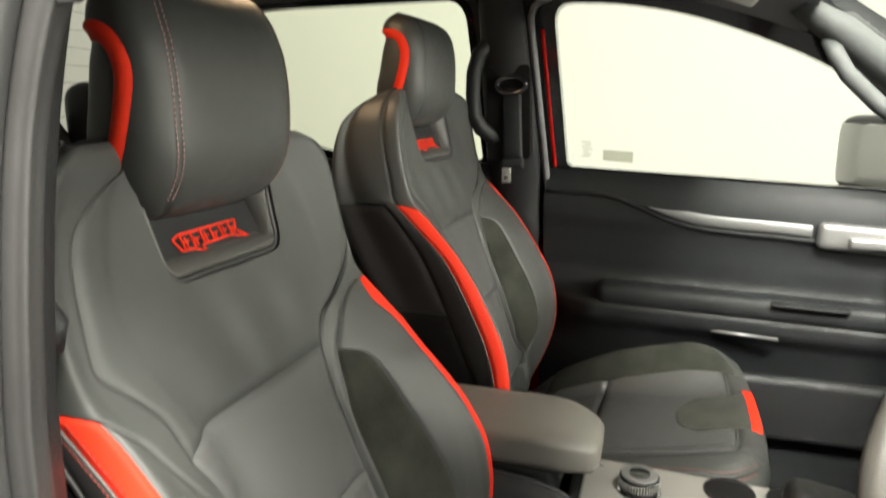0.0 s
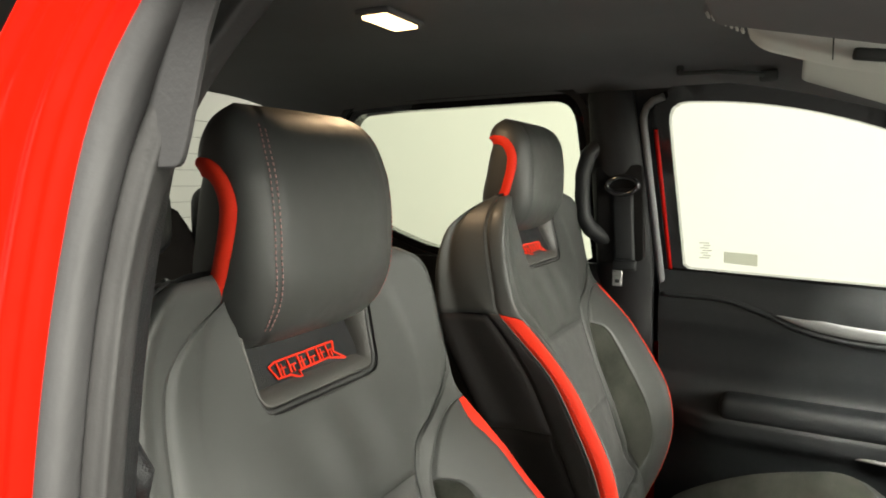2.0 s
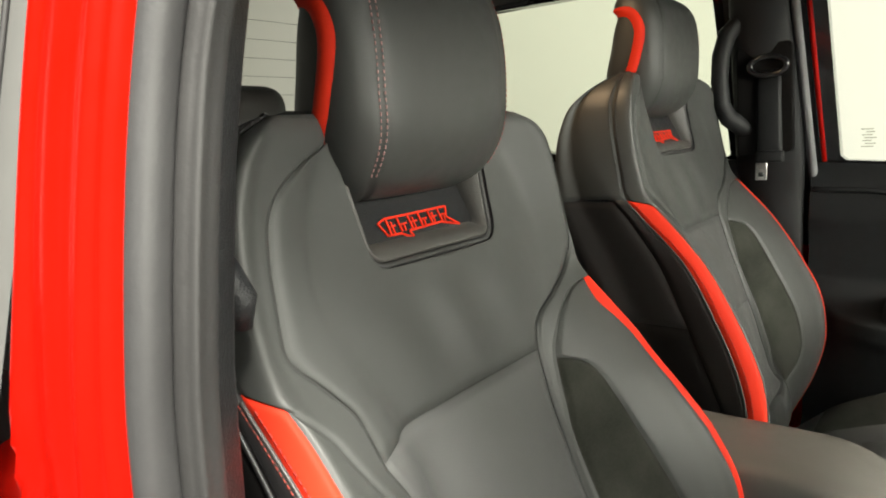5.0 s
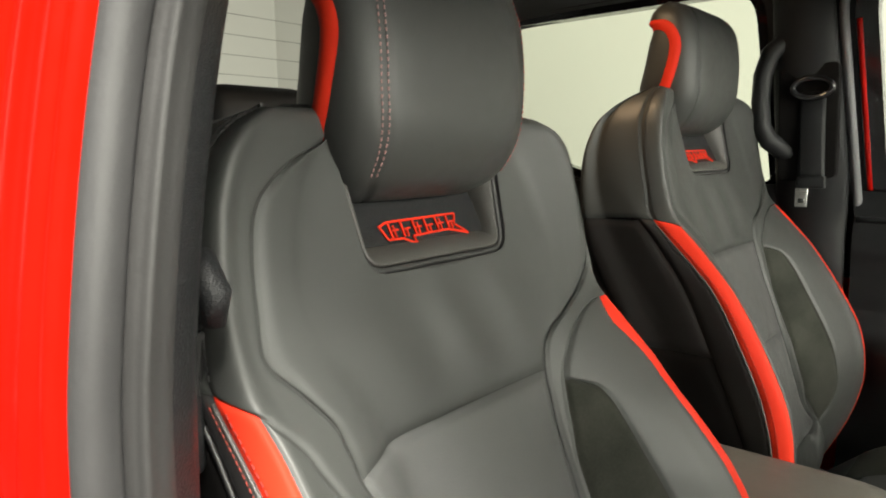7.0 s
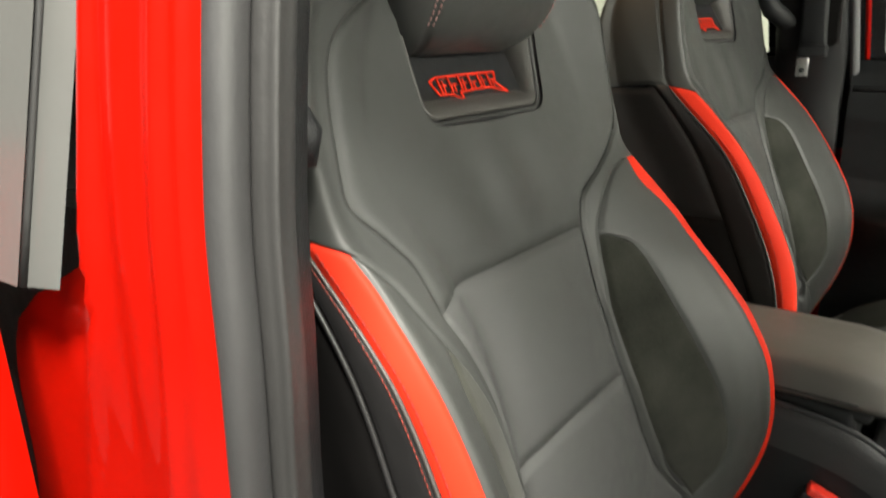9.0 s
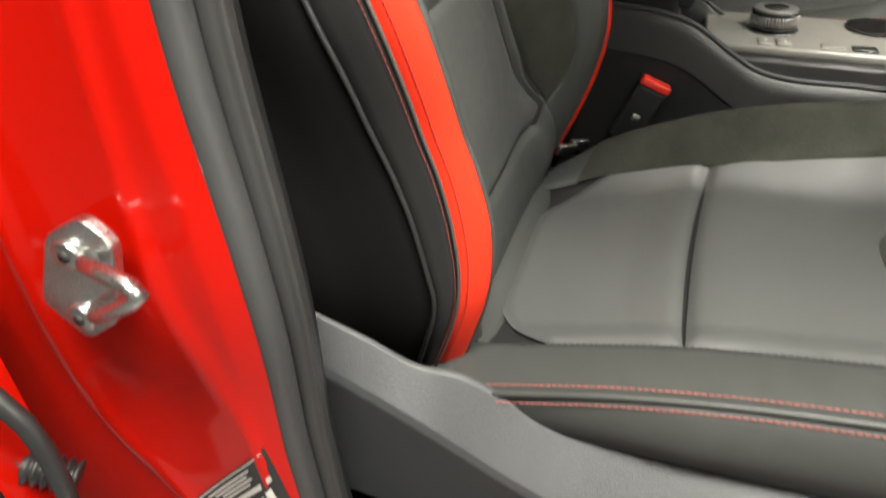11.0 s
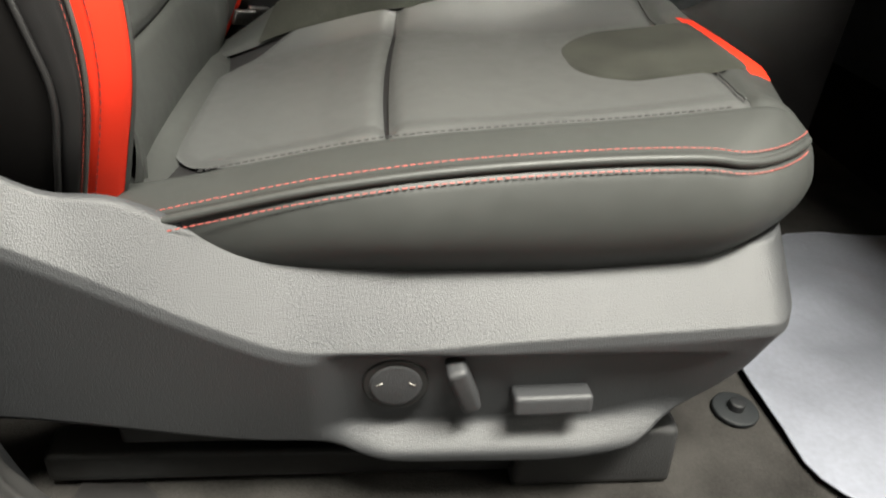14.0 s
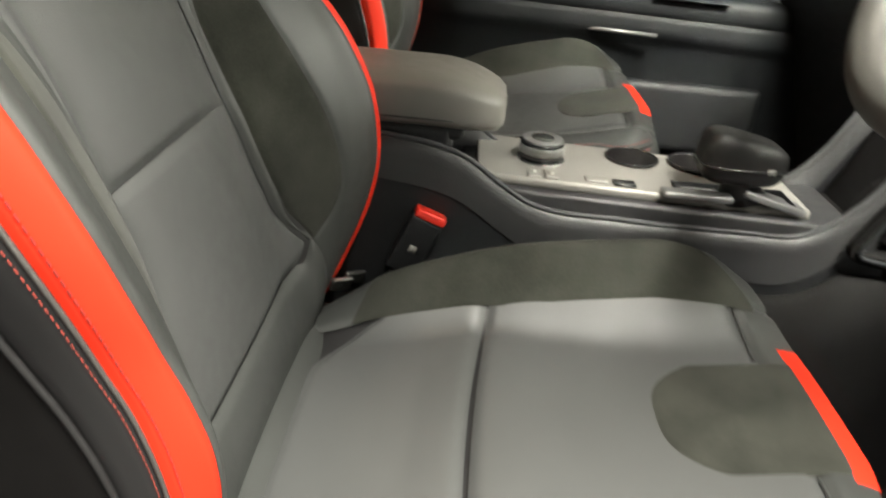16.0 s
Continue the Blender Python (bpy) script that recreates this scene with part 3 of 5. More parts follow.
patch("sill_paint", lambda a, b: np.stack([.15 + 1.3 * a, -.545 - .06 * b, .655 - .08 * b**2 + .02 * np.sin(np.pi * b)], -1), 20, 12, PAINT, cab, (.6, 0, .4), 0, .01, label="orange-red painted sill")
slab("cab_floor", (2.2, 1.5, .03), (.35, .30, .650), CARPET, "black carpeted cab floor", "floor").parent = None
# rear door and its hinge gap, behind the pillar
rear_door = empty("rear_door", (-.35, -.60, .62), "orange-red rear door with matt pillar tape", "car door")
patch("door_skin", lambda a, b: np.stack([-.05 - .80 * a, -.585 - .02 * np.sin(np.pi * b), .62 + .96 * b], -1), 12, 20, PAINT, rear_door, (-.4, 0, 1.1), 0, .01, label="orange-red door skin")
patch("door_edge", lambda a, b: np.stack([-.05 - .004 * b, -.585 + .05 * b, .62 + .96 * a], -1), 20, 4, PAINT, rear_door, (-.4, -.6, 1.1), 0, .01)
patch("pillar_tape", lambda a, b: np.stack([.005 - .30 * b + .008 * a, -.539 + .115 * a - .012 * b, 1.49 + .48 * a], -1), 12, 10, TAPE, rear_door, (-.4, 0, 1.5), 0, .01, label="matt grey pillar tape")
patch("pillar_tape", lambda a, b: np.stack([.033 - .023 * b + .008 * a, -.528 + .115 * a - .009 * b, 1.49 + .48 * a], -1), 12, 6, TAPE, rear_door, (-.4, 0, 1.5), .002, .004)
sweep("tape_gap", [(.0075 + .008 * t, -.5365 + .115 * t, 1.49 + .48 * t) for t in np.linspace(0, 1, 12)], .0026, BLACK, rear_door, "dark joint", 8, up=(1, 0, 0))
boot = [(-.018 - .10 * t, -.545 - .035 * t, .962 + .045 * t) for t in np.linspace(0, 1, 60)]
sweep("wiring_boot", boot, [.013 + .003 * math.sin(i * 1.6) for i in range(60)], SIDE, None, "black corrugated rubber wiring boot at the rear door", 12, category="cable boot")
sweep("door_seal", [(-.10, -.592, 1.19), (-.045, -.585, 1.135), (-.006, -.578, 1.094), (.007, -.576, 1.069), (.011, -.575, 1.041), (.010, -.575, 1.002), (.004, -.574, .968), (-.02, -.572, .90)], .0075, SIDE, rear_door, "black rubber door seal", 10, up=(0, 1, 0))
slab("inner_rear_wall", (.04, 1.42, .95), (-.82, .245, 1.1), PLASTIC, "black cab rear wall trim", "wall").parent = None
slab("inner_far_wall", (.98, .03, .88), (-.32, .965, 1.14), PLASTIC, "black rear door trim panel", "wall").parent = None
slab("inner_near_wall", (.84, .03, .95), (-.42, -.47, 1.05), PLASTIC, "black rear door trim panel", "wall").parent = None
# back glass with heating wires
def back_y(a, b):
    return np.stack([-.80 + .12 * b, .245 + (2 * a - 1) * (.62 - .06 * b), 1.56 + .41 * b], -1)


g = patch("back_glass", back_y, 4, 4, GLASS, cab, (1, .245, 1.7), 0, .01, label="back glass")
g.visible_shadow = False
for k in range(10):
    b = .08 + .09 * k
    p = back_y(np.linspace(.04, .96, 12), np.full(12, b)) + np.array((.004, 0, 0))
    sweep("heating_wire", p, .0004, TRIM, g, sides=4)
# rear bench
bench = empty("rear_bench", (-.55, .245, .67), "black leather rear bench", "car seat")
patch("bench_back", lambda a, b: np.stack([-.60 - .14 * b + .02 * np.sin(np.pi * b), .245 + (2 * a - 1) * .62, 1.0 + (.60 + .140 / (1 + np.exp((.245 + (2 * a - 1) * .62 - .46) / .02))) * b], -1), 60, 20, FLANK, bench, (-1.2, .245, 1.2), .01, .02)
box("bench_cushion", (.48, 1.24, .16), (-.36, .245, .97), SIDE, bench, "", .04, 4)
for y, z in ((.195, 1.71), (.56, 1.70)):
    box("head_restraint", (.12, .25, .16), (-.69, y, z), PLASTIC, bench, "black leather head restraint", .056, 6)


# ---- front seats ----
# lines of the backrest, each as depth x and half width y over height z
XC = curve((.90, .238), (.96, .234), (1.08, .216), (1.255, .180), (1.42, .124), (1.50, .099), (1.567, .077), (1.63, .060), (1.66, .053), (1.68, .050), (1.70, .045))
VALLEY = curve((.90, .150), (1.08, .154), (1.16, .130), (1.25, .112), (1.43, .12), (1.50, .15), (1.55, .165), (1.62, .15), (1.70, .10))
AX = curve((.90, .200), (.94, .219), (1.0, .250), (1.08, .283), (1.16, .297), (1.24, .286), (1.32, .250), (1.40, .201), (1.46, .149), (1.50, .112), (1.54, .099), (1.58, .091), (1.62, .085), (1.65, .082), (1.67, .079), (1.685, .073), (1.70, .056))
AY = curve((.90, .175), (.94, .190), (1.0, .214), (1.08, .238), (1.16, .251), (1.24, .254), (1.32, .250), (1.40, .245), (1.46, .245), (1.50, .248), (1.54, .250), (1.58, .249), (1.62, .244), (1.65, .235), (1.67, .223), (1.685, .205), (1.70, .172))
BX = curve((.90, .181), (.94, .200), (1.0, .231), (1.08, .261), (1.16, .271), (1.24, .257), (1.32, .222), (1.40, .175), (1.43, .147), (1.46, .116), (1.50, .081), (1.54, .073), (1.58, .065), (1.62, .058), (1.65, .055), (1.67, .055), (1.685, .055), (1.70, .050))
BY = curve((.90, .188), (.94, .204), (1.0, .230), (1.08, .254), (1.16, .267), (1.24, .270), (1.32, .267), (1.40, .261), (1.46, .258), (1.50, .2585), (1.54, .2585), (1.58, .257), (1.62, .251), (1.65, .2415), (1.67, .228), (1.685, .210), (1.70, .174))
CX = curve((.90, .166), (.94, .186), (1.0, .215), (1.08, .238), (1.16, .236), (1.24, .209), (1.32, .173), (1.40, .133), (1.46, .090), (1.50, .057), (1.54, .036), (1.60, .018), (1.65, .015), (1.67, .021), (1.685, .035), (1.70, .047))
CY = curve((.90, .187), (.94, .203), (1.0, .229), (1.08, .252), (1.16, .265), (1.24, .269), (1.32, .267), (1.40, .263), (1.46, .262), (1.50, .264), (1.54, .265), (1.58, .263), (1.62, .256), (1.65, .245), (1.67, .230), (1.685, .208), (1.70, .172))
REARX = curve((.90, .08), (1.1, .08), (1.3, .045), (1.44, -.028), (1.50, -.040), (1.58, -.038), (1.62, -.029), (1.645, -.018), (1.665, .002), (1.685, .026), (1.70, .044))


def section(s, z):
    """The backrest's surface: s runs from the middle of the front (0) over the bolster's seam (6), the outer edge of the red
    stripe (7) and the piping (8) to the rear edge (10) and the middle of the rear (11)."""
    s, z = np.broadcast_arrays(np.asarray(s, float), np.asarray(z, float))
    xc, y0, xa, ya, xr = XC(z), VALLEY(z), AX(z), AY(z), REARX(z)
    k = 1.25 - .25 * np.clip((z - 1.46) / .06, 0, 1)
    g = lambda u: xc + .004 + (xa - xc - .004) * (1 - (1 - u) ** k)
    h = lambda u: y0 + (ya - y0) * u
    X = [xc + .001, xc, xc + .001, xc + .004, g(.25), g(.52), g(.80), xa, BX(z), CX(z), .5 * (CX(z) + xr), xr, xr - .010, xr]
    yr = CY(z) - .016
    Y = [-.5 * y0, 0 * z, .5 * y0, y0, h(.25), h(.52), h(.80), ya, BY(z), CY(z), CY(z) - .003, yr, 0 * z, -yr]
    X, Y = np.stack(X), np.stack(Y)
    i = np.clip(np.floor(s).astype(int), 0, 10)
    u = s - i
    take = lambda A, k: np.take_along_axis(A, (i + k)[None], 0)[0]

    def cr(A):
        a, b, c, d = (take(A, k) for k in range(4))
        return .5 * (2 * b + (c - a) * u + (2 * a - 5 * b + 4 * c - d) * u**2 + (3 * b - a - 3 * c + d) * u**3)
    return np.stack([cr(X), cr(Y), z], -1)


def s_at(y, z):
    """The section parameter on the front at which the surface stands y from the middle."""
    y, z = np.broadcast_arrays(np.asarray(y, float), np.asarray(z, float))
    lo, hi = np.zeros(y.shape), np.full(y.shape, 6.0)
    for _ in range(15):
        m = .5 * (lo + hi)
        less = section(m, z)[..., 1] < y
        lo, hi = np.where(less, m, lo), np.where(less, hi, m)
    return .5 * (lo + hi)


RECESS = np.array(rounded([(-.124, 1.74), (-.102, 1.5545), (.102, 1.5545), (.124, 1.74)], [0.001, .024, .024, 0.001], 12))
RECESS = np.concatenate(([(-.1193, 1.70)], RECESS[RECESS[:, 1] < 1.66], [(.1193, 1.70)]))


def NOTCH(z):
    """Half the width of the recess under the head restraint."""
    half = RECESS[RECESS[:, 0] > .05]
    return np.interp(z, np.concatenate(([1.553], half[:, 1], [1.712])), np.concatenate(([0], half[:, 0], [.120])))


# seams of the covers, half width over height; they differ a little on the door side (-1) and the console side (1)
# the driver's door-side bolster is squeezed: its belly sits lower and further in
PUSH_A = curve((.90, .033), (.98, .015), (1.06, .002), (1.10, -.006), (1.14, -.016), (1.18, -.026), (1.22, -.032), (1.26, -.028), (1.30, -.019), (1.35, -.010), (1.40, -.005), (1.48, 0), (1.75, 0))
PUSH_C = curve((.90, .021), (.98, .007), (1.06, 0), (1.10, -.007), (1.14, -.015), (1.18, -.019), (1.22, -.018), (1.26, -.013), (1.30, -.008), (1.35, -.003), (1.40, 0), (1.48, 0), (1.75, 0))
PULL_A = curve((.90, .003), (.98, .012), (1.06, .024), (1.10, .031), (1.14, .037), (1.18, .039), (1.22, .035), (1.26, .026), (1.30, .016), (1.35, .007), (1.40, .002), (1.48, 0), (1.75, 0))
PULL_C = curve((.90, .003), (.98, .007), (1.06, .011), (1.10, .016), (1.14, .021), (1.18, .023), (1.22, .020), (1.26, .013), (1.30, .005), (1.35, .002), (1.40, 0), (1.48, 0), (1.75, 0))
YOKE_TOP = ((1.52, .2235), (1.552, .220), (1.588, .216), (1.616, .209), (1.631, .199), (1.643, .184), (1.653, .167), (1.660, .152), (1.665, .136), (1.672, .1235), (1.70, .1196))
YOKES = {-1: curve((1.05, .176), (1.075, .170), (1.16, .150), (1.27, .145), (1.36, .155), (1.40, .170), (1.43, .183), (1.45, .183), (1.463, .185), (1.477, .194), (1.493, .206), (1.505, .217), *YOKE_TOP),
         1: curve((1.05, .176), (1.075, .170), (1.12, .150), (1.16, .137), (1.22, .121), (1.27, .113), (1.33, .110), (1.36, .109), (1.395, .112), (1.424, .115), (1.439, .120), (1.4625, .138), (1.4836, .176), (1.5005, .213), (1.515, .233), (1.53, .243), (1.552, .2475), (1.588, .247), (1.616, .2435), (1.65, .234), (1.67, .221), (1.685, .202), (1.70, .168))}
BANDS = {-1: curve((.90, .182), (1.075, .174), (1.16, .160), (1.28, .157), (1.33, .162), (1.36, .172), (1.39, .188), (1.42, .206), (1.448, .219), (1.457, .222), (1.471, .231), (1.482, .241), (1.487, .246)),
         1: curve((.90, .182), (1.075, .174), (1.12, .157), (1.16, .146), (1.22, .131), (1.28, .123), (1.33, .120), (1.365, .124), (1.3925, .128), (1.425, .137), (1.44, .147), (1.461, .168), (1.480, .205), (1.487, .238))}
SUEDE_OUT = {-1: curve((1.075, .176), (1.10, .188), (1.125, .196), (1.17, .202), (1.24, .205), (1.31, .208), (1.35, .210), (1.385, .210), (1.412, .204)),
             1: curve((1.075, .176), (1.085, .182), (1.105, .192), (1.14, .197), (1.18, .195), (1.25, .184), (1.32, .175), (1.365, .171), (1.393, .166), (1.405, .157), (1.412, .140))}
# how far the red stripe reaches inward from the bolster's edge on the console side
RED_WRAP = curve((.94, .010), (1.10, .009), (1.20, .009), (1.29, .011), (1.33, .011), (1.37, .010), (1.41, .011), (1.44, .015), (1.46, .020), (1.487, .012))
LOW_SEAM = lambda y: 1.034 + .014 * np.clip(np.abs(y) / .125, 0, 1) ** 2 + .028 * np.clip((np.abs(y) - .125) / .047, 0, 1) ** 1.3
WING_LOW = curve((6.0, 1.486), (6.5, 1.492), (7.0, 1.495), (8.0, 1.496), (10.0, 1.490))
SEAM_TOP = 1.426


def seat_at(off, name, label, powered):
    off = np.array(off, float)
    base = empty(name, (0.45 + off[0], off[1], 0.67 + (off[2] if not powered else 0)), label, "car seat", "front seats")
    mid = np.array((-.03, 0, 1.35)) + off

    def on(fn, side):
        """Points of one side in the world; the console-side bolster stands out a little more."""
        def g(a, b):
            P = fn(a, b) * np.array((1, side, 1))
            y, z = P[..., 1], P[..., 2]
            P[..., 1] = y + (.011 + .020 * np.clip((1.38 - z) / .14, 0, 1) + .020 * np.clip((1.20 - z) / .16, 0, 1)) * np.clip((y - .13) / .10, 0, 1) * np.clip((1.50 - z) / .08, 0, 1)
            if powered:
                P[..., 0] += .016 * np.clip((1.40 - z) / .09, 0, 1) * np.clip((z - .90) / .06, .5, 1) * np.clip((y - .15) / .08, 0, 1)
                near = np.clip((-y - .12) / .08, 0, 1)
                k = np.clip((P[..., 0] - CX(z)) / np.maximum(AX(z) - CX(z), .01), 0, 1) * np.clip((1.47 - z) / .1, 0, 1)
                P[..., 0] += near * (PUSH_C(z) + (PUSH_A(z) - PUSH_C(z)) * k)
                P[..., 1] += near * (PULL_C(z) + (PULL_A(z) - PULL_C(z)) * k)
            return P + off
        return g
    seam = lambda z, sd: s_at(YOKES[sd](z), z)
    band = lambda z, sd: s_at(BANDS[sd](z), z)
    red_in = lambda z, sd: np.full(np.shape(z), 6.0) if sd < 0 else s_at(AY(z) - RED_WRAP(z) * (1 if powered else .45), z)
    suede_edge = lambda z, sd: np.maximum(s_at(SUEDE_OUT[sd](z), z), band(z, sd) + .02)

    # the middle panels, sewn across twice
    for nm, z0, z1 in (("lower_centre_panel", None, 1.257), ("centre_panel", 1.257, SEAM_TOP)):
        def fn(a, b, z0=z0, z1=z1):
            v = 2 * a - 1
            za = LOW_SEAM(v * .172) if z0 is None else np.full(np.shape(a), z0)
            z = za + (z1 + .006 * np.clip(-v, 0, 1) ** 2 * (z1 == SEAM_TOP) - za) * b
            P = section(np.abs(v) * np.where(v < 0, seam(z, -1), seam(z, 1)), z)
            P[..., 1] *= np.sign(v)
            P[..., 0] += .006 * np.sin(np.pi * b) * (1 - v**2)
            return P
        patch(nm, on(fn, 1), 51, 31, CENTRE, base, mid, .004, .006)

    # padding under the covers, seen only in the seams
    def pad(a, b):
        z = .92 + (1.63 - .92) * b
        P = section(np.abs(2 * a - 1) * 8.0, z)
        P[..., 1] *= np.sign(2 * a - 1)
        keep = (np.abs(P[..., 1]) < NOTCH(z)) & (z > 1.55)
        P[..., 0] -= np.where(keep, .05, .0075)
        P[..., 1] *= .98
        return P
    patch("padding", on(pad, 1), 81, 61, SIDE, base, mid, 0, .01)

    # the panel across the loins, arched over the cushion
    def loin(a, b):
        v = 2 * a - 1
        zt = LOW_SEAM(v * .176)
        z = .925 + (zt - .925) * b
        P = section(np.abs(v) * np.where(v < 0, band(z, -1), band(z, 1)), z)
        P[..., 1] *= np.sign(v)
        P[..., 0] += .010 * np.sin(np.pi * b) ** .8
        return P
    patch("lower_panel", on(loin, 1), 51, 21, LEATHER, base, mid, .004, .006)

    # the yoke round the head restraint's recess
    V, F = [], []
    zz = np.unique(np.concatenate((np.linspace(SEAM_TOP, 1.55, 24), np.linspace(1.55, 1.575, 12), np.linspace(1.575, 1.66, 22), np.linspace(1.663, 1.697, 16))))
    for side in (1, -1):
        A, Z = np.meshgrid(spaced(31), zz, indexing="ij")
        s0 = s_at(NOTCH(Z), Z)
        s1 = np.maximum(s_at(YOKES[side](Z), Z), s0 + .01)
        sm_ = np.minimum(s_at(np.full(Z.shape, .128), Z), .5 * (s0 + s1))
        P = section(np.where(A < .5, s0 + (sm_ - s0) * 2 * A, sm_ + (s1 - sm_) * (2 * A - 1)), Z)
        lean = P[..., 1] * side + .35 * (Z - 1.50)
        fold = .0030 * np.cos(lean * 62 + .4) * np.exp(-((Z - 1.488) / .045) ** 2) * np.exp(-(P[..., 1] / .11) ** 2)
        d = np.minimum((1 - A) * .1, (Z - SEAM_TOP))
        P[..., 0] += fold - .0034 * np.exp(-(d / .005) ** 2)
        P[..., 1] *= side
        F += quads(31, len(zz), len(V), flip=side < 0)
        V += (P + off).reshape(-1, 3).tolist()
    solid("yoke_panel", V, F, LEATHER, base)
    for side in (1, -1):
        # the band beside the middle panels, which widens into the shoulder
        def shoulder(a, b):
            z = np.interp(b, (0, .40, .50, .60, 1.0), (1.074, 1.42, 1.478, 1.500, 1.698))
            outer = np.where(z < 1.486, np.minimum(band(np.minimum(z, 1.486), side), red_in(np.minimum(z, 1.486), side)), np.clip(6.0 + (z - 1.486) / .009, 6.0, 7.0))
            inner = seam(z, side)
            return section(inner + (np.maximum(outer, inner + .05) - inner) * a, z)
        patch("shoulder_panel", on(shoulder, side), 31, 141, LEATHER, base, mid, .0025, .004)

        def shoulder_side(a, b):
            s = 7.0 + 3.0 * a
            zl = WING_LOW(s)
            return section(s, zl + (1.698 - zl) * b)
        patch("shoulder_side", on(shoulder_side, side), 31, 45, LEATHER, base, mid, .002, .004)

        def suede(a, b):
            z = 1.075 + (1.412 - 1.075) * b
            s0 = band(z, side)
            return section(s0 + (suede_edge(z, side) - s0) * a, z)
        patch("suede_insert", on(suede, side), 17, 51, SUEDE, base, mid, .0025, .004, label="dark suede insert")

        def face(a, b):
            z = .925 + (1.4855 - .925) * b
            s0 = np.where((z > 1.075) & (z < 1.412), suede_edge(np.clip(z, 1.075, 1.412), side), band(z, side))
            s1 = red_in(z, side)
            s0 = np.minimum(s0, s1 - .02)
            return section(s0 + (s1 - s0) * a, z)
        patch("bolster_face", on(face, side), 25, 121, LEATHER, base, mid, .0020, .004)

        def red(a, b):
            z = .940 + (WING_LOW(6.0 + a) - .940) * b
            s0 = red_in(np.minimum(z, 1.487), side)
            return section(s0 + (7.0 - s0) * a, z)
        patch("red_stripe", on(red, side), 13, 71, RED, base, mid, .0025, .004, label="orange-red leather stripe")

        def sidep(a, b):
            s = 7.0 + a
            z = .935 + (WING_LOW(s) - .935) * b
            return section(s, z)
        patch("side_panel", on(sidep, side), 11, 61, SIDE, base, mid, .003, .004)
        # the passenger's flank is blacker below z 1.30 than above
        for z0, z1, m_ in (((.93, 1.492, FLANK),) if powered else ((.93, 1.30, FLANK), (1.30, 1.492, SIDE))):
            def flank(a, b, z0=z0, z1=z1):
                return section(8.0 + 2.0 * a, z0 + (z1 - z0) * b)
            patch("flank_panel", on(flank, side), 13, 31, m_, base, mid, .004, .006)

        # stitching beside the red stripe and on the shoulder, and the piping on the flank
        zs = np.linspace(.96, 1.488, 160)
        q = on(lambda a, b: section(a, b), side)
        out = np.tile(np.array((0.35, side, 0.1)), (160, 1))
        dashes("stitching", q(np.full(160, 7.16), zs) + np.array((0, side * .0008, 0)), out, THREAD_SIDE if powered or side > 0 else THREAD_DARK, base, .0052, .0032, .0003, label="red stitching")
        dashes("stitching", q(np.full(160, 6.76), zs) + np.array((0, side * .0005, 0)), out, THREAD_RED, base, .0065, .0042, .0005)
        sweep("stripe_cord", q(np.full(90, 7.03), np.linspace(.945, 1.490, 90)), .0016, TRIMG, base, sides=8, up=(1, 0, 0))
        if powered:
            sweep("piping", q(np.full(80, 8.0), np.linspace(.945, 1.485, 80)), .0024, SIDE, base, sides=8, up=(1, 0, 0))
        zs2 = np.concatenate((np.linspace(1.505, 1.66, 50), np.linspace(1.663, 1.696, 30)))
        out2 = np.tile(np.array((0.5, side, 0.4)), (80, 1))
        for s_ in (6.86, 7.14):
            dashes("stitching", q(np.full(80, s_), zs2) + np.array((0.0006, side * .0008, .0004)), out2, THREAD_DARK, base, .0062, .0042, .0007)

    # rear shell
    def shell(a, b):
        z = .90 + (1.70 - .90) * b
        P = section(10 + np.minimum(2 * a, 2 - 2 * a), z)
        P[..., 1] *= np.where(a < .5, 1, -1)
        return P
    patch("back_shell", on(shell, 1), 25, 31, SHELL, base, mid, 0, .01)
    # recess with its plate and lettering bars
    def plate(a, b):
        y = (2 * a - 1) * .112
        z = 1.552 + (1.70 - 1.552) * b
        x = np.maximum(XC(1.555) - .010 - .62 * (z - 1.552), .002 + .042 * np.clip((z - 1.65) / .05, 0, 1))
        return np.stack([x, y, z], -1)
    # seat top in blacker leather, which paints the shade under the head restraint
    patch("recess_floor", on(lambda a, b: np.stack([.058 - .016 * b, (2 * a - 1) * .118, 1.6955 + .003 * np.sin(np.pi * b)], -1), 1), 21, 9, SIDE, base, mid - np.array((0, 0, 1)), 0, .01)
    plate_ob = patch("badge_plate", on(plate, 1), 41, 31, PLASTIC, base, mid + np.array((-.2, 0, 0)), 0, .01, label="black moulded badge plate")
    Lr = np.concatenate(([0], np.cumsum(np.hypot(*np.diff(RECESS, axis=0).T))))
    tt = np.linspace(0, Lr[-1], 120)
    yz = np.stack([np.interp(tt, Lr, RECESS[:, k]) for k in range(2)], 1)
    tg = np.gradient(yz, axis=0)
    nm2 = np.stack([-tg[:, 1], tg[:, 0]], 1)
    nm2 /= np.linalg.norm(nm2, axis=1, keepdims=True)

    def rim_loop(d, back):
        """A line set in from the recess's edge by d and back behind the leather."""
        p = yz + nm2 * d
        zc = np.clip(yz[:, 1], 1.50, 1.672)
        x = section(s_at(np.abs(yz[:, 0]), zc), zc)[:, 0]
        return np.stack([x - back, p[:, 0], p[:, 1]], 1) + off
    field = lambda z: np.maximum(XC(1.555) - .010 - .62 * (z - 1.552), .004 + .042 * np.clip((z - 1.65) / .05, 0, 1))

    def plate_loop(d, proud):
        p = yz + nm2 * (d * (.55 + .45 * np.abs(nm2[:, 1:])))
        return np.stack([field(p[:, 1]) + proud, p[:, 0], p[:, 1]], 1) + off
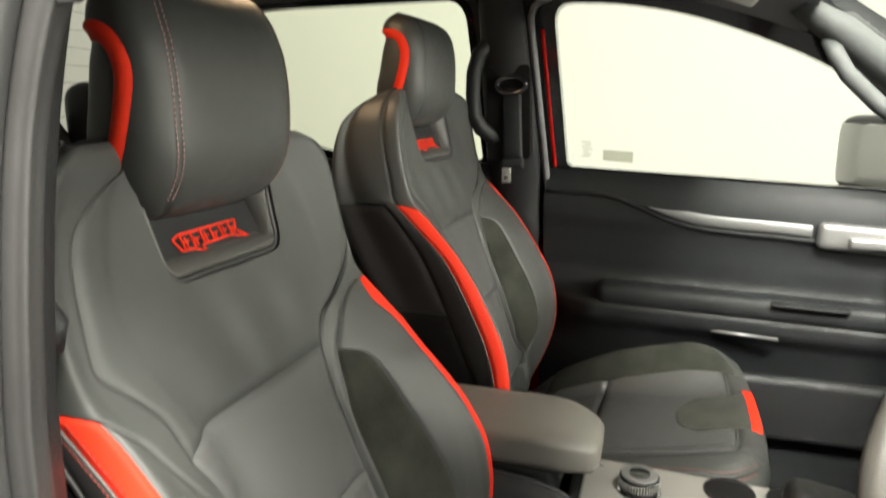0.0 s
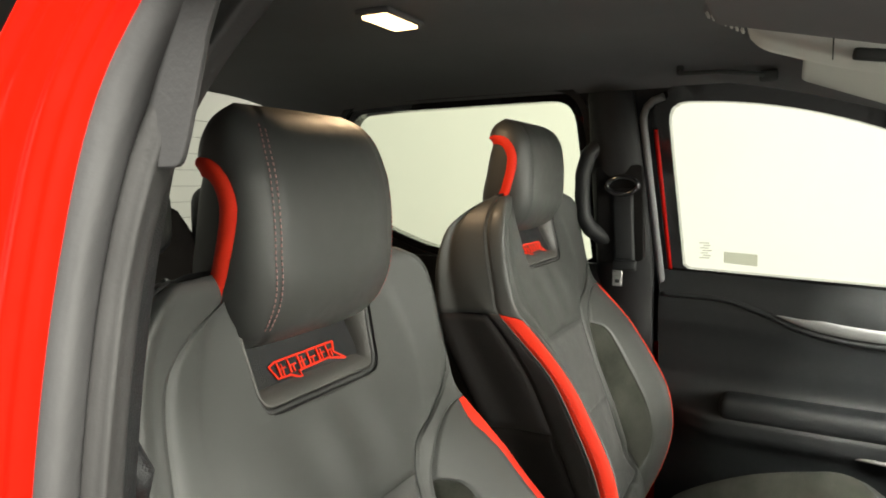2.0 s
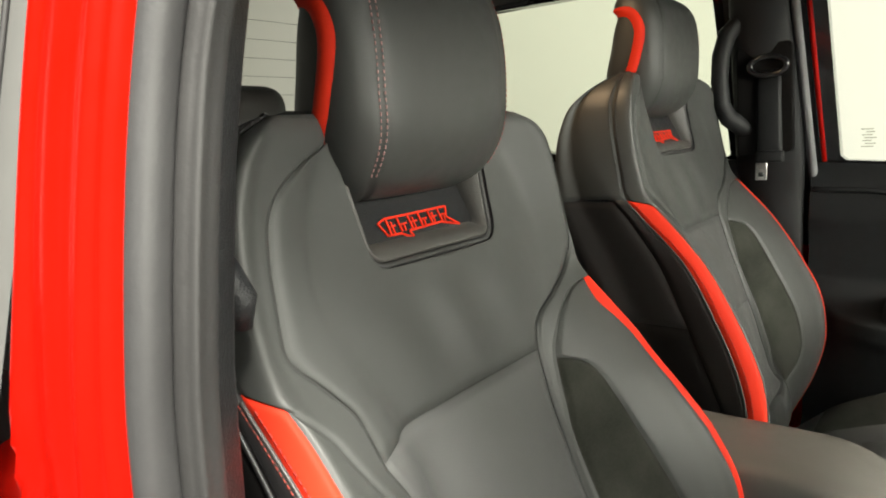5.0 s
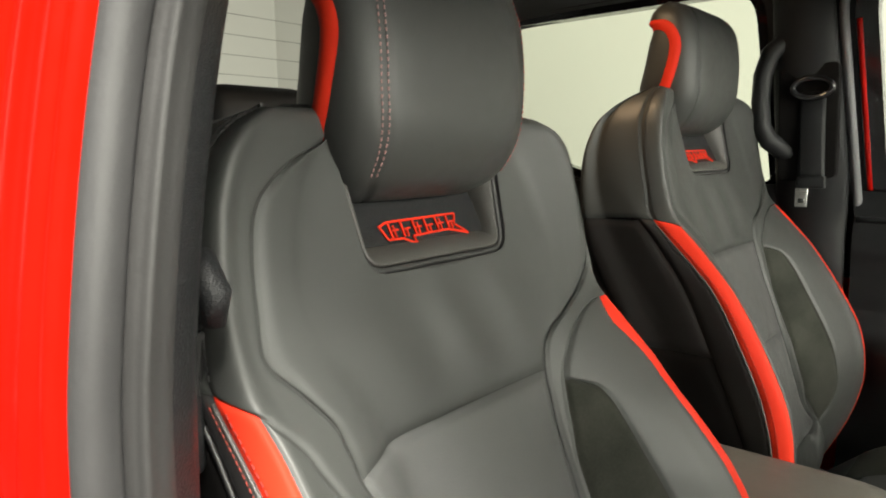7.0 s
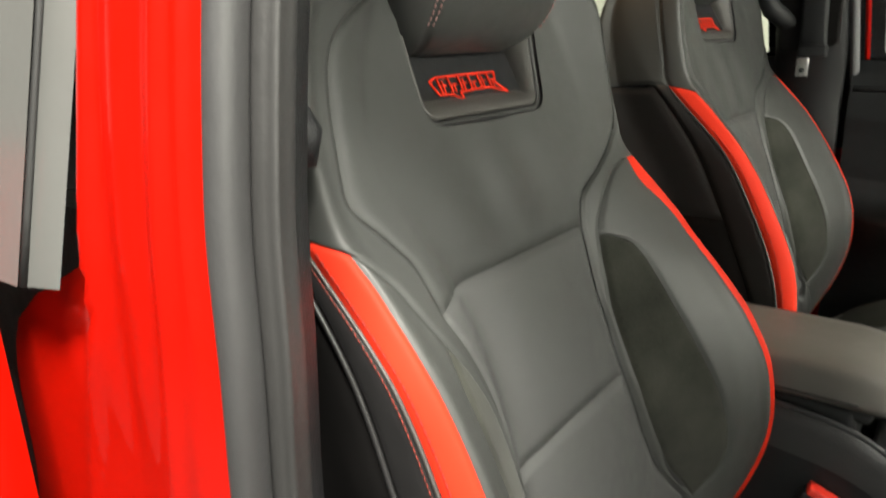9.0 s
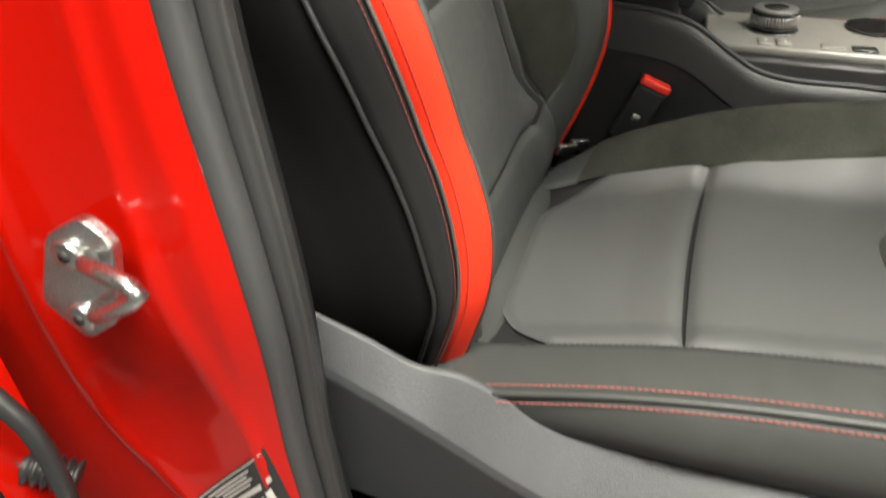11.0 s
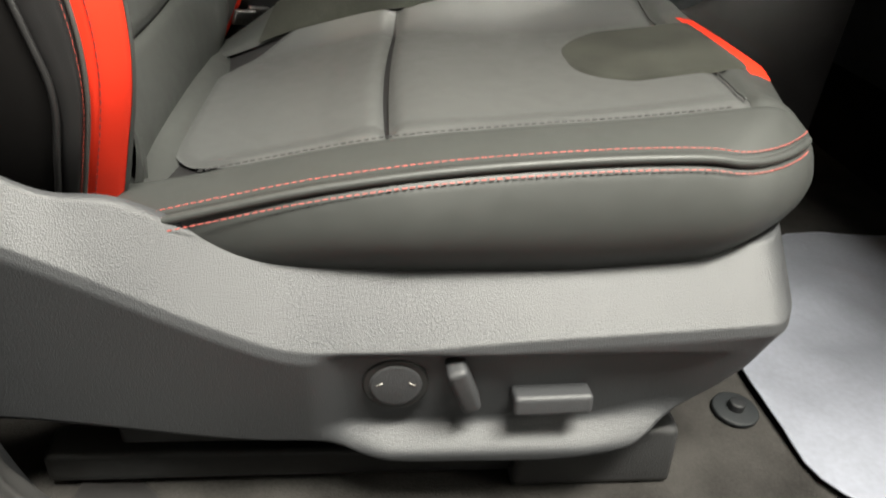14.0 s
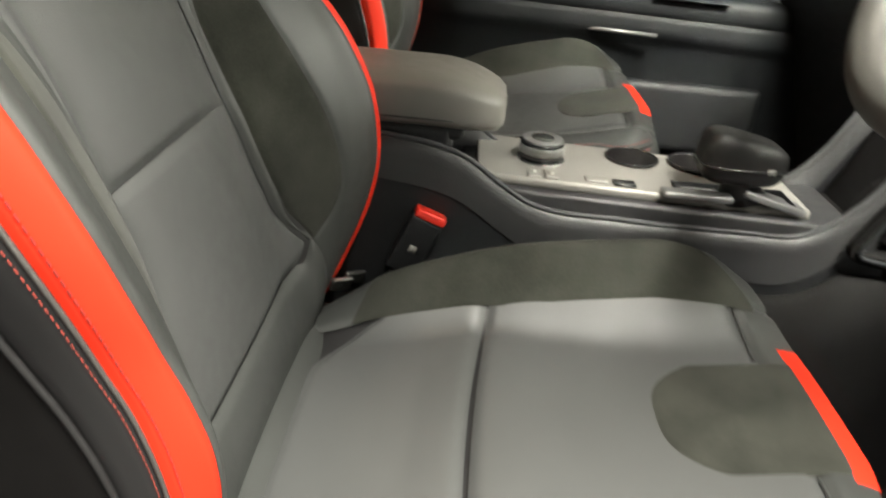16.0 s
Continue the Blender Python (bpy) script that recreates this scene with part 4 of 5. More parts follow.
    loops = [rim_loop(.005, .030), rim_loop(.005, .008), rim_loop(.0065, .0055), rim_loop(.009, .0055), plate_loop(.019, .0035), plate_loop(.022, -.002)]
    solid("plate_frame", np.concatenate(loops), quads(6, 120, flip=True), TRIMG, base, "dark grey bevelled plate frame")
    sweep("recess_gap", rim_loop(.0015, .0075), .004, BLACK, base, sides=8, up=(1, 0, 0))
    rim = rim_loop(-.0025, .004)
    sweep("recess_seam", rim, .0024, SIDE, base, sides=8, up=(1, 0, 0))
    # badge drawn as plain slanted bars in its colour
    def badge_point(u, v):
        y = -.058 + .116 * u
        z = 1.579 + .0145 * v + .002 * u
        x = XC(1.555) - .010 - .62 * (z - 1.552) + .0012
        return np.array((x, y, z)) + off
    V, F = [], []

    def badge_bar(u0, v0, u1, v1, w):
        a, b = badge_point(u0, v0), badge_point(u1, v1)
        t = (b - a) / np.linalg.norm(b - a)
        n = np.array((.85, 0, .53))
        sd = np.cross(n, t) * w
        k = len(V)
        V.extend([a - sd, a + sd, b + sd, b - sd] + [p + n * .0012 for p in (a - sd, a + sd, b + sd, b - sd)])
        F.extend([(k + 4, k + 5, k + 6, k + 7), (k, k + 1, k + 5, k + 4), (k + 1, k + 2, k + 6, k + 5), (k + 2, k + 3, k + 7, k + 6), (k + 3, k, k + 4, k + 7)])
    edge = [(0, .85), (.10, 1.05), (.97, 1.0), (.91, .30), (1.05, -.40), (.80, .05), (.34, .0), (.36, -.55), (.22, -.05), (.05, .0), (0, .85)]
    for (u0, v0), (u1, v1) in zip(edge[:-1], edge[1:]):
        badge_bar(u0, v0, u1, v1, .0011)
    for k in range(6):
        u = .10 + .145 * k
        badge_bar(u + .01, .97, u, .05, .0012)
        badge_bar(u + .055, .80 - .25 * (k % 2), u + .045, .05, .0010)
        badge_bar(u, .50, u + .10, .52, .0009)
    solid("badge", V, F, RED, plate_ob, "red jagged embroidered badge", False, "stuff")

    # ---- head restraint ----
    FRONT = curve((1.615, .045), (1.625, .070), (1.645, .092), (1.70, .108), (1.76, .106), (1.81, .094), (1.835, .080), (1.850, .062), (1.857, .045))
    REAR = curve((1.615, .012), (1.64, -.010), (1.68, -.010), (1.73, .001), (1.77, .010), (1.79, .016), (1.80, .008), (1.825, .012), (1.842, .022), (1.852, .033), (1.857, .038))
    WIDE = curve((1.615, .085), (1.63, .104), (1.66, .120), (1.72, .130), (1.79, .128), (1.827, .121), (1.848, .106), (1.857, .088))

    def head(th, z):
        th, z = np.broadcast_arrays(np.asarray(th, float), np.asarray(z, float))
        lower = 0 if powered else .36 * np.clip(z - 1.80, 0, 1)
        xm, rx, w = (FRONT(z) + REAR(z)) / 2, (FRONT(z) - REAR(z)) / 2, WIDE(z)
        c, s = np.cos(th), np.sin(th)
        e = 2 / 4.4
        front = np.clip(c, 0, 1)
        return np.stack([xm + rx * np.sign(c) * np.abs(c) ** e, w * (1 - .13 * front - .10 * np.clip(-c, 0, 1)) * np.sign(s) * np.abs(s) ** e, z - lower], -1) + off + (np.zeros(3) if powered else np.array((-.015, 0, .006)))
    cc = np.cos(np.linspace(0, np.pi, 43))
    half = np.arccos(np.sign(cc) * np.abs(cc) ** 2.2)
    th = np.concatenate((half, 2 * np.pi - half[-2:0:-1]))
    nt_ = len(th)
    hz = np.unique(np.concatenate((1.615 + .02 * np.linspace(0, 1, 6) ** 1.5, np.linspace(1.635, 1.83, 40), 1.857 - .027 * np.linspace(1, 0, 10) ** 1.5)))
    T, Z = np.meshgrid(th, hz, indexing="ij")
    P = head(T, Z)
    face_ = np.abs((T + np.pi) % (2 * np.pi) - np.pi)
    lean = .22 * np.clip((1.70 - Z) / .07, 0, 1) ** 2
    groove = np.exp(-((face_ - .74 - lean) / .035) ** 2) * .0028
    C = P.mean((0, 1))
    dirn = P - C
    P = P - dirn / np.linalg.norm(dirn, axis=2, keepdims=True) * groove[..., None]
    nv = len(hz)
    f = quads(nt_, nv, wrap=True) + [tuple(i * nv + nv - 1 for i in range(nt_)), tuple(i * nv for i in range(nt_))[::-1]]
    rest = solid("head_restraint", P.reshape(-1, 3), f, LEATHER, base)
    for side in (1, -1):
        # red side stripe
        u = np.linspace(0, 1, 60)
        sx = curve((0, .040), (.15, .046), (.30, .058), (.45, .067), (.60, .071), (.75, .062), (.86, .046), (1, .014))
        sz = curve((0, 1.645), (.15, 1.675), (.30, 1.70), (.45, 1.73), (.60, 1.757), (.75, 1.783), (.86, 1.794), (1, 1.795))

        def on_side(x, z):
            xm, rx = (FRONT(z) + REAR(z)) / 2, (FRONT(z) - REAR(z)) / 2
            c = np.clip((x - xm) / rx, -.995, .995)
            th = np.arccos(np.sign(c) * np.abs(c) ** 2.2)
            return head(side * th, z)
        tx, tz = np.gradient(sx(u)), np.gradient(sz(u))
        ln = np.hypot(tx, tz)
        nx, nz = tz / ln, -tx / ln
        rows = [on_side(sx(u) + k * nx * .0088, sz(u) + k * nz * .0088) + np.array((0, side * (.0015 + .003 * (1 - k * k)), 0)) for k in np.linspace(-1, 1, 7)]
        solid("side_stripe", np.stack(rows).reshape(-1, 3), quads(7, 60, flip=side > 0), RED, rest, "orange-red leather stripe")
        for ang, m_ in ((.69, THREAD_PALE), (.79, THREAD_PALE)) if side < 0 and powered else ((.72, THREAD_DARK),) if side < 0 else ((.86, THREAD_RED),):
            zs = np.linspace(1.64, 1.835, 90)
            p = head(side * (ang + .22 * np.clip((1.70 - zs) / .07, 0, 1) ** 2), zs)
            dashes("stitching", p, p - C, m_, rest, .0058, .0030, .0007)
        # posts
        sweep("post", [(-.005 + off[0], side * .06 + off[1], 1.56 + off[2]), (-.01 + off[0], side * .06 + off[1], 1.64 + off[2])], .006, CHROME, rest, "chrome post")

    # ---- cushion ----
    def seated(P):
        """The cushion's points laid on its base; the passenger's is shorter and tipped up a little."""
        P = np.array(P, float)
        if not powered:
            P[..., 2] += .06 * (P[..., 0] - .24)
            P[..., 0] = .24 + (P[..., 0] - .24) * .89
        return P + off
    def rise(x, y):
        """Height of the cushion's upper side before its nose is rounded off."""
        q = np.clip((-y - .13) / .106, 0, 1)
        outer = (RIM_OUT(x) - TOPZ(x)) * q**2 + .008 * np.sin(np.pi * q)
        lo = .13 - .04 * np.clip((x - .48) / .17, 0, 1)
        r = np.clip((y - lo) / (.222 - lo), 0, 1)
        inner_ = IN_RISE(x) * r * r * (3 - 2 * r) - .034 * np.clip((y - .212) / .024, 0, 1) ** 2
        return TOPZ(x) + np.where(y < 0, outer, inner_)

    def top(x, y):
        """Height of the cushion's upper side."""
        nose = np.clip((x - ENDX(y) + .05) / .05, 0, 1)
        w = np.clip((-y - .06) / .07, 0, 1)
        drop = np.maximum(rise(ENDX(y), y) - 1.021, 0) * w + .010 * (1 - w)
        return rise(x, y) - drop * nose**2
    RIM_OUT = curve((.22, .952), (.31, .976), (.40, .998), (.52, 1.017), (.69, 1.028), (.77, 1.022), (.81, 1.01))
    IN_RISE = curve((.24, .0), (.333, .048), (.42, .066), (.508, .079), (.646, .084), (.72, .062), (.76, .036), (.81, .012))
    TOPZ = curve((.20, .952), (.27, .960), (.35, .978), (.44, .998), (.55, 1.012), (.64, 1.022), (.735, 1.037), (.80, 1.050))
    ENDX = lambda y: .801 - np.where(np.asarray(y) < 0, .012 * (np.abs(y) / .236) ** 2 + .072 * np.clip((np.abs(y) - .14) / .096, 0, 1) ** 3, .036 * (np.abs(y) / .236) ** 3)
    TAB0 = lambda y: ENDX(y) - .021
    CM = np.array((.5, 0, .90)) + off

    def flat(lo, hi, x0, x1):
        def fn(a, b):
            y = lo + (hi - lo) * a if np.isscalar(lo) else lo(b) + (hi(b) - lo(b)) * a
            x = x0 + (x1 - x0) * b if np.isscalar(x0) else x0(y) + (x1(y) - x0(y)) * b
            z = top(x, y)
            return seated(np.stack([x, y, z], -1))
        return fn
    CIN = .165
    REARX = lambda y: .258 + .07 * np.clip((np.abs(y) - .07) / .095, 0, 1) ** 2.4
    SEAMX = lambda y: .447 + .016 * np.clip((y + .10) / .265, 0, 1) ** 2
    patch("cushion_padding", lambda a, b: flat(-.228, .228, lambda y: np.full(np.shape(y), .215), lambda y: ENDX(y) - .014)(a, b) - np.array((0, 0, .009)), 21, 31, SIDE, base, CM, 0, .01)

    def puffed(fn, near):
        """A padded panel that swells beside the seam across the cushion."""
        def g(a, b):
            P = fn(a, b)
            u = np.clip((b if near else 1 - b) / .30, 0, 1)
            P[..., 2] += .0045 * np.sin(np.pi * u**.6) * np.sin(np.pi * np.clip(a, 0, 1)) ** .4
            return P
        return g
    patch("rear_pad", puffed(flat(-CIN, CIN, REARX, SEAMX), False), 61, 35, CENTRE, base, CM, .0046, .009, "lbt")
    FRONTX = lambda y: .752 - .012 * np.clip(np.abs(y) / .16, 0, 1) ** 6
    patch("front_pad", puffed(flat(-CIN, CIN, SEAMX, FRONTX), True), 61, 51, CENTRE, base, CM, .0046, .009, "lbt")
    patch("suede_patch", flat(-.076, .080, lambda y: .626 + .050 * np.abs((y - .002) / .078) ** 3.2, TAB0), 25, 29, SUEDE, base, CM, .0035, .004, "lrb", "dark suede patch", lift=.0022)
    patch("nose_panel", flat(-.076, .080, FRONTX, lambda y: TAB0(y) + .001), 13, 7, LEATHER, base, CM, .001, .004, "b")
    patch("red_tab", flat(-.082, .104, TAB0, lambda y: ENDX(y) + .001), 21, 9, RED, base, CM, .001, .003, label="orange-red leather tab", lift=.001)
    for lo, hi in ((-CIN, -.075), (.079, CIN)):
        if lo > 0:
            patch("nose_panel", flat(.104, hi, TAB0, ENDX), 13, 11, LEATHER, base, CM, .004, .006, "r")
            patch("nose_panel", flat(lo, hi, FRONTX, TAB0), 13, 11, LEATHER, base, CM, .004, .006, "br")
        else:
            patch("nose_panel", flat(lo, hi, FRONTX, ENDX), 13, 15, LEATHER, base, CM, .004, .006, "bl")
    for lo, hi in ((-.155, -.080), (.084, .150)):
        for dx in (-.004,):
            yv = np.linspace(lo, hi, 24)
            xv = FRONTX(yv) + dx
            sweep("nose_seam", seated(np.stack([xv, yv, top(xv, yv) - .0002], -1)), .0012, LEATHER, base, sides=6)
    yv = np.linspace(.30, .72, 120)
    dashes("stitching", seated(np.stack([yv, np.full(120, -.172), top(yv, np.full(120, -.172)) + .0004], -1)), np.tile(np.array((0, 0, 1.0)), (120, 1)), THREAD_DARK, base, .006, .004, .0007)
    for side, m_ in ((-1, LEATHER), (1, SUEDE)):
        def bol(a, b, side=side):
            y = side * (CIN + (.236 - CIN) * a)
            x0, x1 = .235, ENDX(y)
            x = x0 + (x1 - x0) * b
            return seated(np.stack([x, y, top(x, y)], -1))
        if side > 0:
            def bol_in(a, b):
                y = CIN + (.218 - CIN) * a - .012 * (1 - a) * np.clip((b - .3) / .5, 0, 1)
                x = .300 + .02 * a + (.764 - .085 * a**1.7 - .300) * b
                return seated(np.stack([x, y, top(x, y)], -1))
            patch("suede_bolster", bol_in, 17, 41, SUEDE, base, CM, .001, .004, "l", "dark suede bolster top", lift=.0012)
            patch("bolster", bol, 17, 41, LEATHER, base, CM, .004, .006, "l")
        else:
            patch("bolster", bol, 17, 51, LEATHER, base, CM, .004, .006, "l")
    # skirt all round: from the sewn edge down to the seat base
    def rim_xy(t):
        """t 0..1: along the outboard side from the rear, round the nose, back along the inboard side."""
        a = np.linspace(0, 1, 400)
        ys = np.concatenate((np.full(150, -.236), np.linspace(-.236, .236, 101)[1:-1], np.full(150, .236)))
        xs = np.concatenate((np.linspace(.225, .716, 150), ENDX(np.linspace(-.236, .236, 101)[1:-1]), np.linspace(.765, .225, 150)))
        k = np.ones(13) / 13
        pad = lambda v: np.concatenate((np.full(6, v[0]), v, np.full(6, v[-1])))
        xs, ys = np.convolve(pad(xs), k, "valid"), np.convolve(pad(ys), k, "valid")
        L = np.concatenate(([0], np.cumsum(np.hypot(np.diff(xs), np.diff(ys)))))
        L /= L[-1]
        return np.interp(t, L, xs), np.interp(t, L, ys)

    def skirt(a, b):
        x, y = rim_xy(a)
        z1 = top(x, y)
        z0 = .922 + .02 * np.clip((x - .6) / .2, 0, 1)
        bow = np.sin(np.pi * b) * .017 * np.clip((x - .30) / .16, 0, 1)
        x0, y0 = rim_xy(np.clip(a - .006, 0, 1))
        x1, y1 = rim_xy(np.clip(a + .006, 0, 1))
        nx, ny = y1 - y0, x0 - x1
        ln = np.hypot(nx, ny) + 1e-9
        nx, ny = nx / ln, ny / ln
        z = z1 + (z0 - z1) * b
        tuck = .006 * b**3 + .012 * b**2 * np.clip(nx, 0, 1)
        return seated(np.stack([x + nx * (bow - tuck), y + ny * (bow - tuck), z], -1))
    patch("cushion_skirt", skirt, 121, 15, LEATHER, base, CM, .004, .005, "b")
    t = np.linspace(.03, .368, 260)
    x, y = rim_xy(t)
    line = seated(np.stack([x, y, top(x, y)], -1))
    outn = np.stack([np.where(np.abs(y) > .2, 0, 1), np.where(np.abs(y) > .2, np.sign(y), 0), np.full(260, .6)], -1)
    sweep("piping", line + np.array((0, -.0010, -.0012)), .0036, LEATHER, base, sides=8)
    dashes("stitching", line + np.array((-.0, .0038, .0052)), outn, THREAD, base, .0056, .0038, .00045, label="red stitching")
    dashes("stitching", line + np.array((0, -.0060, -.0076)), outn, THREAD, base, .0056, .0038, .00045)
    # gusset between cushion and backrest
    patch("rear_gusset", lambda a, b: seated(np.stack([.205 + .07 * b, (2 * a - 1) * .235, .942 + .018 * np.sin(np.pi * b) + .006 * b], -1)), 31, 9, LEATHER, base, CM, .003, .006)
    return base


YD, YP = -0.125, 0.615
driver = seat_at((0, YD, 0), "front_seat", "black leather driver seat with orange-red stripes and a power base", True)
mate = seat_at((-.0025, YP, .06), "front_seat", "black leather passenger seat with orange-red stripes beside the console", False)

box("fabric_tag", (.006, .0015, .014), (.085, .137, 1.520), PALE, driver, "small white sewn tag", .0003, 1, turn=(0, 24, 0))

# ---- seat bases ----
VTOP = curve((-.10, 1.10), (.05, 1.08), (.12, 1.05), (.178, 1.022), (.218, .998), (.262, .990), (.314, .961), (.368, .942), (.50, .934), (.62, .938), (.733, .952), (.765, .956))
VCREASE = curve((-.10, 1.03), (.10, 1.015), (.17, .985), (.236, .951), (.328, .899), (.372, .880), (.42, .876), (.572, .889), (.714, .900), (.765, .905))
VLOW = curve((-.10, .815), (.157, .798), (.337, .768), (.40, .764), (.437, .753), (.50, .748), (.62, .750), (.66, .762), (.694, .788), (.746, .842), (.765, .862))


def valance(a, b):
    x = -.10 + .885 * a
    zt, zc, zl = VTOP(x), VCREASE(x), VLOW(x)
    k = np.array((0, .10, .34, .40, .93, 1.0))
    zz = np.stack([zt - .02, zt, zc + .003, zc - .006, zl + .004, zl - .0], 0)
    turn_in = np.clip((x - .10) / .26, 0, 1) ** 1.4
    ytop = -.384 + .036 * turn_in
    yy = np.stack([ytop + .010, ytop] + [np.full(x.shape, v) for v in (-.4025, -.4055, -.388, -.366)], 0)
    i = np.clip(np.searchsorted(k, b, side="right") - 1, 0, 4)
    u = (b - k[i]) / (k[i + 1] - k[i])
    z = np.take_along_axis(zz, i[None], 0)[0] * (1 - u) + np.take_along_axis(zz, (i + 1)[None], 0)[0] * u
    y = np.take_along_axis(yy, i[None], 0)[0] * (1 - u) + np.take_along_axis(yy, (i + 1)[None], 0)[0] * u
    sm = lambda v, lo, hi: np.clip((v - lo) / (hi - lo), 0, 1) ** 2 * (3 - 2 * np.clip((v - lo) / (hi - lo), 0, 1))
    well = sm(x, .385, .425) * (1 - sm(x, .665, .735)) * sm(z, .766 + .12 * np.clip(x - .62, 0, 1), .790 + .3 * np.clip(x - .62, 0, 1)) * (1 - sm(z, .868, .880))
    lip = sm(x, .390, .455) * (1 - sm(x, .675, .735)) * (1 - sm(z, .764 + .10 * np.clip(x - .62, 0, 1), .786 + .25 * np.clip(x - .62, 0, 1)))
    y = y + .012 * well - .014 * lip * np.clip((z - VLOW(x)) / .008, .35, 1)
    nose = np.clip((x - .745) / .04, 0, 1)
    return np.stack([x, y + .05 * nose**2.2, z], -1)


A, Bq = np.meshgrid(np.linspace(0, 1, 200), np.concatenate((np.linspace(0, .1, 5), np.linspace(.13, .325, 7), (.335, .34, .355, .37, .385, .40), np.linspace(.415, .93, 50), np.linspace(.94, 1, 5))), indexing="ij")
P = valance(A, Bq)
base_cover = solid("seat_valance", P.reshape(-1, 3), quads(*A.shape, flip=True), VALANCE, driver, "grained grey plastic side cover")
patch("valance_shelf", lambda a, b: np.stack([.56 + .22 * a, -.346 + .24 * b + .05 * np.clip((.56 + .22 * a - .745) / .04, 0, 1) ** 2.2, VTOP(.56 + .22 * a) - .004 - .012 * b], -1), 30, 6, VALANCE, driver, (.5, -.2, .5), 0, .01)
# front return of the cover
patch("valance_front", lambda a, b: np.stack([.764 + .006 * np.sin(np.pi * b) + 0 * a, -.325 + .42 * a, .865 + (.953 - .865) * b], -1), 9, 7, VALANCE, driver, (.5, -.1, .9), 0, .01)
# round lumbar switch, recline lever, slide bar
disc("lumbar_ring", .0265, .006, (.4555, -.3905, .838), SHELL, base_cover, "gloss black ring", turn=(90, 0, 0))
lum = disc("lumbar_switch", .0215, .006, (.4555, -.3925, .838), VALANCE, base_cover, "round grey lumbar switch", turn=(90, 0, 0), bevel=.003)
for sx in (-1, 1):
    box("arrow_mark", (.006, .0008, .0010), (.4555 + sx * .0130, -.3958, .841), DECK, lum, turn=(0, sx * 28, 0), bevel=0)
box("recline_lever", (.017, .024, .052), (.509, -.3965, .842), VALANCE, base_cover, "grey recline lever switch", bevel=.006, seg=4, turn=(8, -20, 0))
box("slide_switch", (.066, .022, .019), (.584, -.3955, .8225), VALANCE, base_cover, "grey slide switch bar", bevel=.005, seg=4, turn=(-8, -2, 0))
# risers and runners
for y in (-.33, .07):
    box("seat_runner", (.54, .04, .035), (.41, y, .694), SHELL, driver, "black steel runner", bevel=.006)
    box("riser", (.46, .03, .16), (.44, y, .80), SHELL, driver, bevel=.006)
box("runner_cover", (.165, .05, .075), (.655, -.338, .705), CONSP, driver, "black runner end cover", bevel=.008, taper=.93)
box("seat_pan", (.50, .36, .03), (.48, YD, .905), SHELL, driver, bevel=.008)
for y in (.43, .80):
    box("seat_runner", (.62, .04, .035), (.46, y, .694), SHELL, mate, "black steel runner", bevel=.006)
    box("riser", (.50, .03, .24), (.45, y, .83), SHELL, mate, bevel=.006)
box("seat_pan", (.52, .40, .05), (.49, YP, .955), SHELL, mate, bevel=.008)


# ---- ceiling fittings ----
lampbox = empty("ceiling_lamp", (-.06, .245, 2.04), "lit warm ceiling lamp in the headliner", "ceiling lamp")
box("lamp_rim", (.060, .115, .010), (-.06, .245, 2.042), HEADLINER, lampbox, "dark rim", .004)
box("lens", (.046, .100, .012), (-.06, .245, 2.0375), LAMP, lampbox, "glowing warm lens", .004)
area_lamp("ceiling_lamp_light", (-.06, .245, 2.026), (-.06, .245, 1.0), .06, .11, 1.7, (1.0, .68, .38))
overhead = empty("overhead_console", (.62, .245, 1.98), "pale grey overhead console at the headliner", "overhead console")
OLOW = curve((.462, 1.970), (.475, 1.957), (.512, 1.942), (.561, 1.925), (.612, 1.912), (.658, 1.900), (.714, 1.897), (.745, 1.912))
ROOFZ = lambda x: 2.045 - .30 * np.clip(x - .38, 1e-6, 1) ** 1.3


def oc_shell(a, b):
    x = .462 + .283 * a
    k = np.array((0, .30, .38, .62, .70, 1.0))
    y = np.interp(b, k, (.195, .20, .21, .32, .33, .335))
    up = np.interp(b, k, (1.0, .10, .0, .0, .10, 1.0))
    return np.stack([x, y, OLOW(x) * (1 - up) + (ROOFZ(x) - .004) * up], -1)


patch("shell", oc_shell, 30, 25, PALE, overhead, (.6, .26, 2.2), 0, .01)
for x0, x1 in ((.462, .4635), (.7435, .745)):
    P_ = [oc_shell(np.array([0.0 if x0 < .5 else 1.0]), np.array([b]))[0] for b in np.linspace(0, 1, 25)]
    solid("shell_end", P_, [tuple(range(25))], PALE, overhead, "", False)
box("lid_joint", (.0015, .004, .030), (.5555, .2005, 1.932), BLACK, overhead, "dark joint", 0)
box("lamp_pocket", (.075, .012, .014), (.612, .2005, 1.916), BLACK, overhead, "dark finger slot", .004, turn=(0, 9, 0))
box("map_lamp", (.050, .010, .010), (.690, .2005, 1.905), GLOSSW, overhead, "white map lamp lens", .003)
box("map_lamp", (.040, .030, .006), (.675, .225, 1.888), GLOSSW, overhead, "white map lamp lens", .002)
grille = empty("microphone_grille", (.44, .25, 1.99), "ribbed grey microphone grille in the headliner", "grille")
box("grille_base", (.060, .030, .012), (.437, .25, 1.988), HEADLINER, grille, "", .004, turn=(0, 30, 0))
for k in range(7):
    box("rib", (.003, .028, .005), (.415 + .007 * k, .25, 1.9935 - .004 * k), PALE, grille, "", .001, turn=(0, 30, 0))
visor = empty("sun_visor", (.74, .62, 1.95), "pale grey passenger sun visor folded up", "sun visor")
box("board", (.165, .34, .030), (.607, .625, 1.957), PALE, visor, "", .013, 4, turn=(0, 21, 0))
